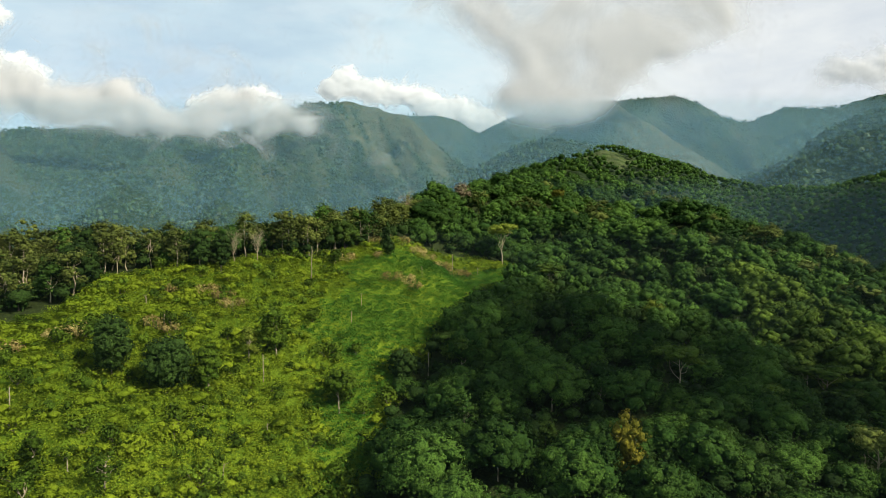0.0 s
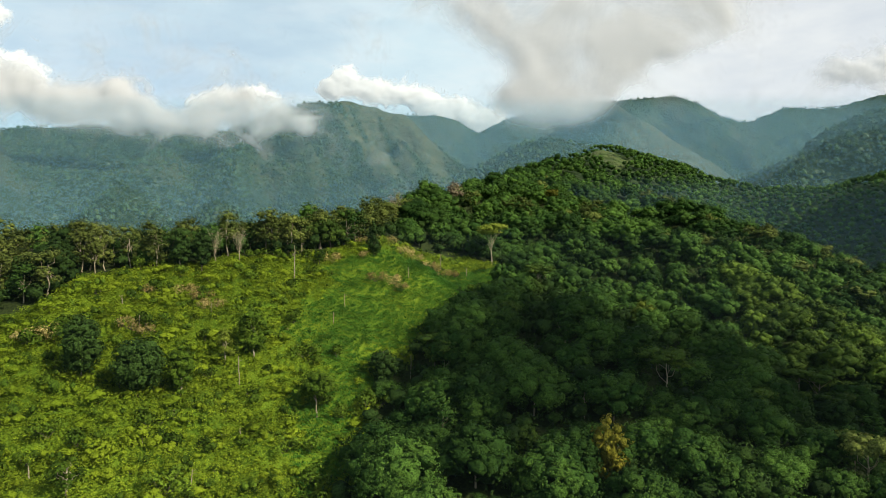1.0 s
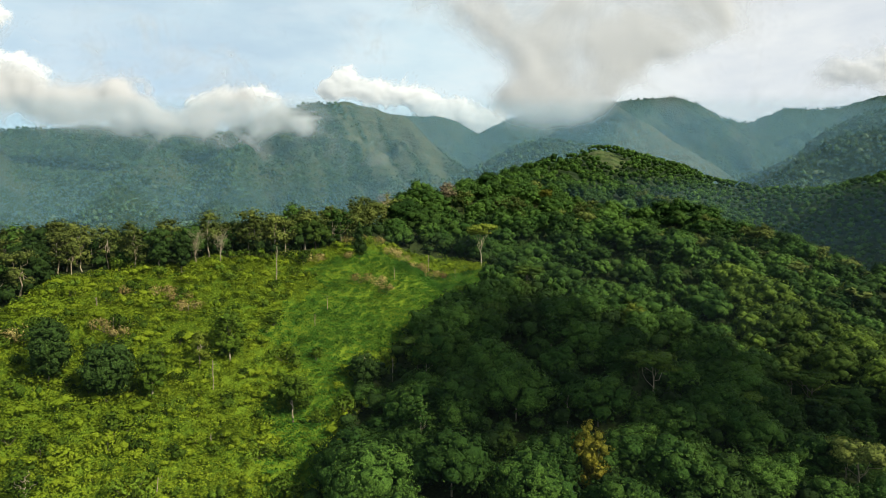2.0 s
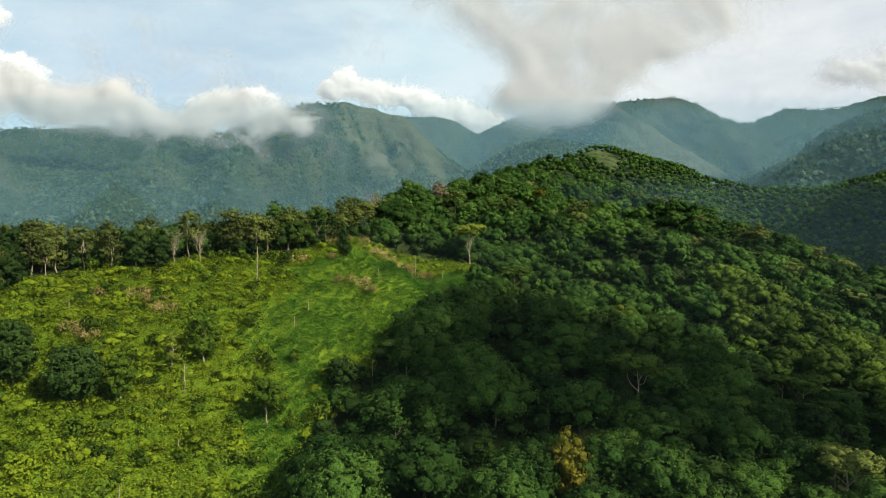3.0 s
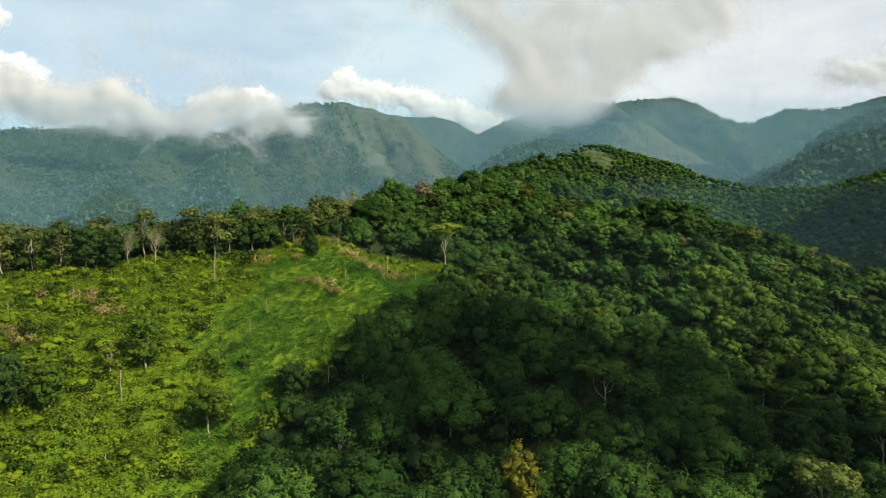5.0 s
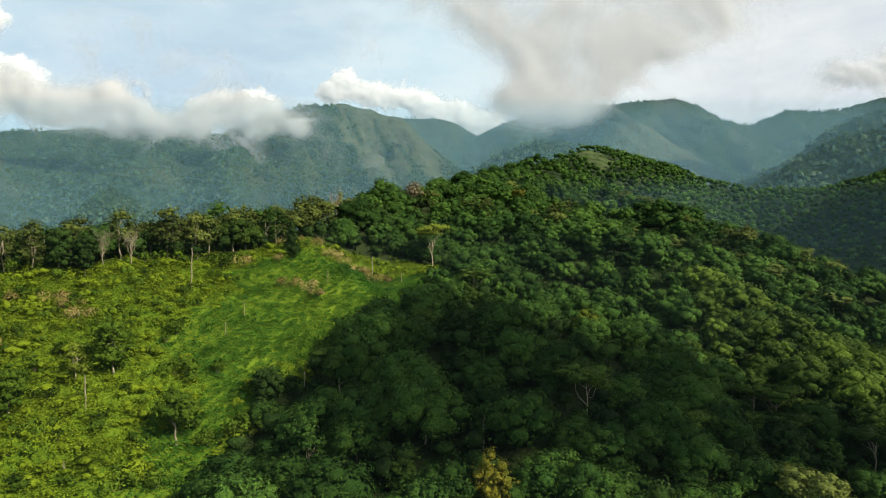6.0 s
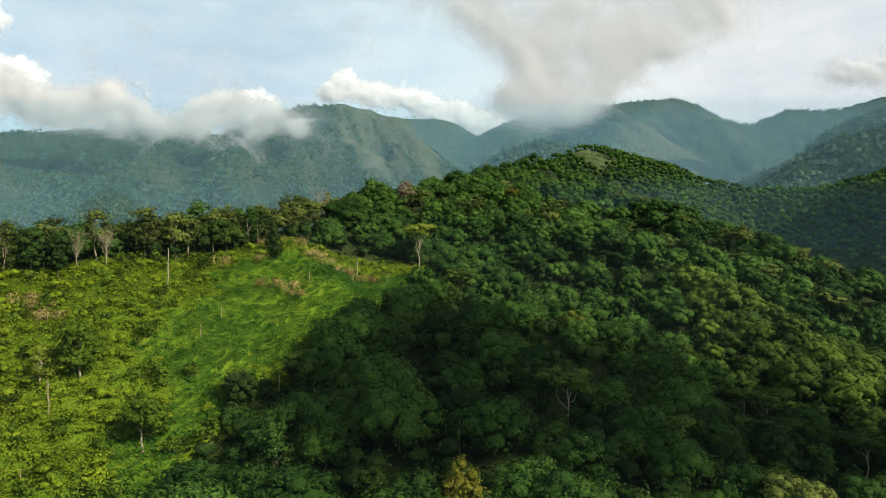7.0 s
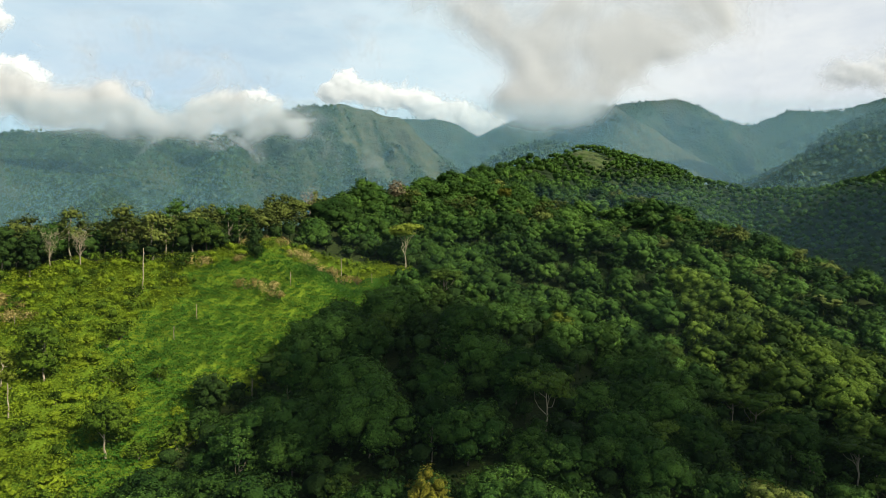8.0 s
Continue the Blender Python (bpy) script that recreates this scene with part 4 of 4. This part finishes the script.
# ---- woods on the mountains ----
def far_woods(name, x0, x1, y0, y1, gap, share, size, seed, label):
    x, y = scattered(x0, x1, y0, y1, gap, seed)
    dice = np.random.default_rng(seed + 1)
    h = land(x, y)
    toward = (land(x, y + 12.0) - h) > 0.6  # only flanks that rise away from the viewer
    seen = (np.abs(x) < 0.82 * y) & (grassed(x, y) < dice.uniform(0.1, 0.7, len(x))) & toward & (dice.random(len(x)) < share)
    x, y, h = x[seen], y[seen], h[seen]
    r = size * (0.55 + 1.1 * dice.random(len(x)) ** 2)
    sizes = np.stack([r, r, r * dice.uniform(0.7, 1.05, len(x))], 1)
    n = len(x)
    turn = np.arange(5) * 2 * math.pi / 5 + dice.uniform(0, 6, (n, 1))
    ring = np.stack([np.cos(turn), np.sin(turn), np.full_like(turn, -0.5)], -1) * dice.uniform(0.75, 1.2, (n, 5, 1))
    crowns = np.stack([0.74 * np.cos(turn + 0.6), 0.74 * np.sin(turn + 0.6), np.full_like(turn, 0.72)], -1) * dice.uniform(0.75, 1.2, (n, 5, 1))
    top = np.tile(np.array((0.0, 0.0, 1.05)), (n, 1, 1))
    points = np.concatenate([ring, crowns, top], 1) * sizes[:, None, :] + np.stack([x, y, h + 0.9 * r], 1)[:, None, :]
    tri = []
    for k in range(5):
        j = (k + 1) % 5
        tri += [(k, j, 5 + k), (j, 5 + j, 5 + k), (5 + k, 5 + j, 10)]
    faces = (np.array(tri)[None] + (np.arange(n) * 11)[:, None, None]).reshape(-1, 3)
    wood = new(name, sheet(name, points.reshape(-1, 3), faces, LEAF_FAR, False, {"kin": np.repeat(dice.random(n), 11)}))
    return tagged(wood, label, "forest", kind="stuff")


far_woods("far_woods", -2100, 250, 1350, 2720, 10.0, 0.92, 4.7, 51, "unbroken green forest on a hazy mountain flank")
far_woods("far_woods", -60, 800, 1850, 2200, 11.0, 0.9, 5.8, 53, "dark forest on a low hill before the mountains")
far_woods("far_woods", -500, 3300, 3350, 4310, 17.0, 0.85, 5.2, 55, "hazy forest on a far mountain range")
far_woods("far_woods", 1200, 2300, 2050, 2620, 12.0, 0.9, 5.4, 57, "hazy forest on a steep mountain ridge")
far_woods("far_woods", 500, 1500, 1050, 1600, 9.6, 0.92, 4.6, 54, "hazy green forest on a mountain shoulder")


# ---- single trees that stand out ----
def lone(x, y, kind, height, radius, leaf, bark, cards, size, many, label, **more):
    ob = tree("tree", kind, height, radius, leaf, bark, cards, size, many, alone=True, **more)
    ob.matrix_basis = planted(x, y)
    return tagged(ob, label, "tree")


lone(-89, 164, "round", 17.0, 5.7, LEAF_DARK, BARK, 5000, 0.56, 2.4, "large rounded dark-green tree standing alone on the cleared slope")
lone(-73.5, 163, "round", 15.5, 6.9, LEAF_DARK, BARK, 4500, 0.62, 2.6, "wide dark-green tree standing on the cleared slope")
lone(-64.5, 168, "round", 14.0, 4.2, LEAF_SLOPE, BARK, 1800, 0.5, 1.6, "dense-crowned green tree with a pale trunk on the cleared slope", thick=0.22)
lone(-51, 188.5, "tall", 14.5, 5.6, LEAF_SLOPE, BARK, 2600, 0.55, 2.6, "loose-crowned green tree with tiers of leaves on the slope")
lone(-57.8, 183, "tall", 10.0, 3.2, LEAF_LIGHT, BARK, 756, 0.55, 1.0, "small light-green tree with drooping leaves and a pale trunk", thick=0.2)
lone(-29.6, 178, "broad", 12.5, 5.6, LEAF_SLOPE, BARK, 1800, 0.6, 1.4, "domed green tree with a pale trunk low on the slope")
lone(-72.3, 130, "tall", 10.0, 3.2, LEAF_SLOPE, BARK, 828, 0.5, 1.0, "small open-crowned tree with a forked white trunk", thick=0.26, limbs=10)
lone(-89.6, 133, "round", 7.5, 2.6, LEAF_SLOPE, BARK, 756, 0.5, 0.9, "small leafy tree with a pale trunk among shrubs")
lone(-83, 120, "tall", 8.5, 2.8, LEAF_SLOPE, BARK, 720, 0.5, 0.9, "slender leafy tree with a pale trunk among shrubs")
lone(-90, 228, "round", 16.5, 5.2, LEAF_DARK, BARK, 2000, 0.56, 1.8, "tall dark-green tree at the forest edge beside the cleared slope")
lone(-83, 230, "round", 14.5, 4.4, LEAF_DARK, BARK, 1600, 0.56, 1.6, "dark-green tree with a pale trunk at the forest edge")
lone(-98, 226, "tall", 15.5, 4.8, LEAF_OLIVE, BARK, 1600, 0.56, 2.0, "olive-green tree with pale limbs at the forest edge")
lone(-23.5, 268, "column", 15.0, 3.0, LEAF_DARK, BARK_DARK, 1440, 0.6, 1.2, "dark columnar tree wrapped in creepers on the hilltop")
lone(31, 310, "flat", 21.0, 7.6, LEAF_LIGHT, BARK, 1800, 0.66, 1.6, "tall yellow-green tree with a pale trunk and a flat crown", thick=0.3)
lone(47, 150, "round", 18.5, 5.0, LEAF_GOLD, BARK, 1620, 0.6, 1.2, "golden-leaved tree standing out of the dark forest")
lone(188, 393, "round", 18.0, 9.5, LEAF_DARK, BARK_DARK, 2340, 1.2, 2.2, "very large rounded dark tree on the forest slope")
lone(75, 189, "flat", 17.0, 7.8, LEAF_WARM, BARK, 1620, 0.62, 1.5, "flat-crowned forest tree with white forked limbs", thick=0.24, limbs=5)
lone(118, 162, "flat", 18.0, 7.5, LEAF_OLIVE, BARK, 1980, 0.66, 1.6, "wide flat-crowned olive tree above the forest", thick=0.26, limbs=5)
lone(90, 474, "broad", 19.0, 5.0, LEAF_GOLD, BARK, 756, 1.0, 1.0, "yellow-green tree standing out of the ridge forest")
lone(91, 260, "round", 12.0, 6.0, LEAF_LIGHT, BARK, 1440, 0.7, 1.0, "bright green sunlit bush in a gap of the forest")
lone(15, 452, "tall", 15.5, 7.0, LEAF_TAN, BARK_DEAD, 1440, 0.75, 1.6, "withered tan tree with a spreading crown on the ridge line", limbs=14)
lone(2, 462, "tall", 16.0, 5.0, LEAF_TAN, BARK_DEAD, 756, 0.75, 1.2, "withered tan tree on the ridge line", limbs=10)
for x, y, h, r, label in ((-20, 345, 20.0, 6.5, "leafless pale tree above the ridge trees"),
                          (-80, 235, 13.0, 3.6, "bare pale tree beside the cleared hilltop"), (-72, 238, 13.0, 3.2, "bare slender tree beside the cleared hilltop")):
    ob = bare_tree("bare_tree", h, r, BARK_DEAD if h > 15 else BARK)
    ob.matrix_basis = planted(x, y)
    tagged(ob, label, "dead tree")
for x, y, h, thick in ((-82.5, 133.7, 2.6, 0.24), (-65, 148, 4.6, 0.16), (-50.4, 237, 13.5, 0.26), (-87, 191, 4.2, 0.22), (-32.2, 219.5, 3.4, 0.18), (-51, 142, 3.0, 0.18),
                       (5.7, 291, 9.0, 0.22), (-51.6, 177, 7.6, 0.22), (-12.5, 200.7, 8.5, 0.25), (-104, 146, 4.5, 0.2), (-8, 262, 4.5, 0.16), (-30, 231, 4.5, 0.14), (-97, 200, 3.5, 0.2),
                       (18, 295, 4.0, 0.16), (-4, 205, 8.0, 0.2), (-62, 158, 3.6, 0.16), (-45, 158, 3.4, 0.15), (-70, 205, 3.0, 0.15), (-57, 197, 3.5, 0.15)):
    ob = stump("dead_trunk", h, 0.8 * thick, BARK)
    ob.matrix_basis = planted(x, y)
    tagged(ob, "pale dead tree trunk standing bare among green shrubs", "dead trunk", "dead trunks on the slope")


# ---- shrubs on the cleared slope ----
def shrub(name, leaf, width, height, cards, size, label, n=5):
    """A low rounded bush of leaf sprays on short stems."""
    root = new(name)
    c = np.concatenate([rng.normal(size=(n, 2)) * width * 0.32, rng.uniform(0.35, 0.7, (n, 1)) * height], 1)
    s = rng.uniform(0.32, 0.5, (n, 1)) * np.array((width, width, height * 0.9))
    own = rng.integers(0, n, cards)
    dirs = unit(rng.normal(size=(cards, 3)) + (0, 0, 0.4))
    length = size * rng.uniform(0.7, 1.4, cards)
    spots = c[own] + dirs * s[own] * np.where(rng.random((cards, 1)) < 0.7, rng.uniform(0.85, 1.15, (cards, 1)), rng.uniform(0.3, 0.7, (cards, 1)))
    leaves = leaf_cards(spots, dirs + 0.35 * rng.normal(size=(cards, 3)), length * 1.15, length * 0.7, 0.25, dirs + (0, 0, 0.3) + 0.12 * rng.normal(size=(cards, 3)))
    part("leaves", solid("leaves", leaves, leaf), root)
    stems = [tube(bent((0, 0, -0.3), p, 3, 0.05), (0.06, 0.05, 0.03), 4) for p in c]
    part("stems", solid("stems", joined(*stems), BARK_DARK), root)
    return tagged(root, label, "shrub")


dry = [shrub("dry_bush", LEAF_DRY, 4.2, 4.2, 380, 0.42, "withered brown bush on the cleared slope"), shrub("dry_bush", LEAF_DRY, 3.0, 3.0, 260, 0.40, "withered brown bush on the cleared slope")]
for ob in dry:
    tagged(ob, group="dry bushes")
dry[0].matrix_basis, dry[1].matrix_basis = planted(-76, 210), planted(-73, 207)
for x, y, k, scale in ((-79, 212, 0, 1.1), (-70, 206, 0, 0.9), (-107, 174.5, 0, 1.0), (-104, 176, 1, 0.9), (-93, 209, 1, 1.0), (-117, 163.5, 1, 1.3), (-39, 255, 0, 0.9), (-21, 251, 0, 0.9),
                       (-13, 254, 0, 0.95), (-10, 252, 1, 1.0), (-12, 281, 1, 1.1), (-1.4, 284, 1, 1.0), (-18, 285, 1, 1.2), (-24, 286, 1, 0.9), (-27, 262, 1, 0.9), (-6, 285, 0, 0.8),
                       (-89, 190, 0, 0.9), (-84, 188, 1, 1.0), (2, 288, 1, 1.2), (7, 287, 0, 0.9), (12, 291, 1, 1.0), (-30, 280, 1, 1.1), (-9, 288, 1, 1.1), (-110, 172, 1, 1.1)):
    place(dry[k], planted(x, y, 70 * x, 1.2 * scale))
green = [shrub("shrub", LEAF_SLOPE, 3.6, 3.4, 330, 0.5, "dark-green leafy shrub on the cleared slope"), shrub("shrub", LEAF_SLOPE, 2.6, 3.0, 260, 0.46, "upright green shrub on the cleared slope"),
         shrub("shrub", LEAF_SHRUB, 3.2, 2.6, 300, 0.46, "yellow-green leafy shrub on the cleared slope")]
for k, ob in enumerate(green):
    ob.matrix_basis = planted(-60 - 9 * k, 176 + 8 * k)
    tagged(ob, group="shrubs on the slope")
sx, sy = scattered(-190, 20, 100, 285, 9.5, 61)
keep = cleared(sx, sy) & in_view(sx, sy) & ~inside(sx, sy, [(-48, 215), (-40, 262), (0, 285), (24, 290), (4, 240), (-14, 205)])
sx, sy = sx[keep], sy[keep]
dice = np.random.default_rng(62)
for x, y in zip(sx, sy):
    place(green[dice.choice(3, p=(0.4, 0.25, 0.35))], planted(x, y, dice.uniform(0, 360), 0.65 + 1.25 * dice.random() ** 1.6))


# ---- the tangle of low growth that covers the slope ----
def tuft(width, height, cards, size, dense=False):
    """A clump of leaf sprays, with a dense heart if it is a bush."""
    n = 3
    c = np.concatenate([rng.normal(size=(n, 2)) * width * 0.3, rng.uniform(0.2, 0.5, (n, 1)) * height], 1)
    s = rng.uniform(0.35, 0.55, (n, 1)) * np.array((width, width, height))
    own = rng.integers(0, n, cards)
    dirs = unit(rng.normal(size=(cards, 3)) + (0, 0, 0.7))
    length = size * rng.uniform(0.6, 1.5, cards)
    spots = c[own] + dirs * s[own] * rng.uniform(0.6, 1.12, (cards, 1))
    leaves = leaf_cards(spots, dirs + (0, 0, 0.5) + 0.2 * rng.normal(size=(cards, 3)), length, length * 0.6, 0.25, (0.9 if dense else 0.3) * dirs + (0, 0, 0.75) + 0.13 * rng.normal(size=(cards, 3)))
    if not dense:
        return *leaves, np.zeros(len(leaves[0]))
    core = balls(c, s * 0.7, 3, 5, 0.2)
    return *joined(leaves, core), mass_of(leaves, core)


def low_growth(gap, seed, models, leaf, where, lo, hi, label):
    x, y = scattered(-200, 62, 92, 314, gap, seed)
    keep = cleared(x, y) & in_view(x, y) & where(x, y)
    made, marks = forest((x[keep], y[keep]), models, seed, lo, hi, 0.0, True)
    ob = new("undergrowth", solid("undergrowth", made, leaf, marks))
    return tagged(ob, label, "undergrowth", kind="stuff")


def ferny(x, y):
    """The smoother, deeper green hollow of the slope."""
    return inside(x + 9 * fractal(x, y, 16, 7, 3, 0.8), y + 9 * fractal(x, y, 16, 11, 3, 0.8), [(-44, 205), (-46, 240), (-34, 262), (-8, 290), (52, 320), (32, 276), (-2, 216), (-18, 176), (-24, 150), (-32, 152), (-34, 190)])


low_growth(1.4, 71, [tuft(2.0, 0.9, 24, 0.44), tuft(2.3, 1.2, 27, 0.44), tuft(1.7, 0.8, 22, 0.42), tuft(2.7, 1.7, 36, 0.46), tuft(1.8, 1.9, 34, 0.42)], LEAF_SHRUB, lambda x, y: ~ferny(x, y), 0.8, 1.45,
           "yellow-green tangle of shrubs and creepers on the cleared slope")
low_growth(1.15, 72, [tuft(1.8, 0.9, 22, 0.44), tuft(2.1, 1.1, 25, 0.44)], LEAF_FERN, ferny, 0.7, 1.2, "deep-green low ferns and creepers in the hollow")
low_growth(6.0, 73, [tuft(3.8, 2.4, 95, 0.44, True), tuft(3.0, 2.8, 85, 0.44, True), tuft(4.4, 2.2, 110, 0.46, True)], LEAF_SHRUB, lambda x, y: ~ferny(x, y), 0.6, 1.3,
           "mounded yellow-green bushes on the cleared slope")
low_growth(8.5, 74, [tuft(3.4, 2.6, 95, 0.46, True), tuft(2.6, 3.0, 85, 0.44, True)], LEAF_SLOPE, lambda x, y: ~ferny(x, y), 0.6, 1.3, "darker green bushes on the cleared slope")
low_growth(9.0, 75, [tuft(2.6, 1.8, 60, 0.46), tuft(2.0, 1.4, 50, 0.44)], LEAF_FERN, ferny, 0.7, 1.3, "mounded green bushes in the hollow")
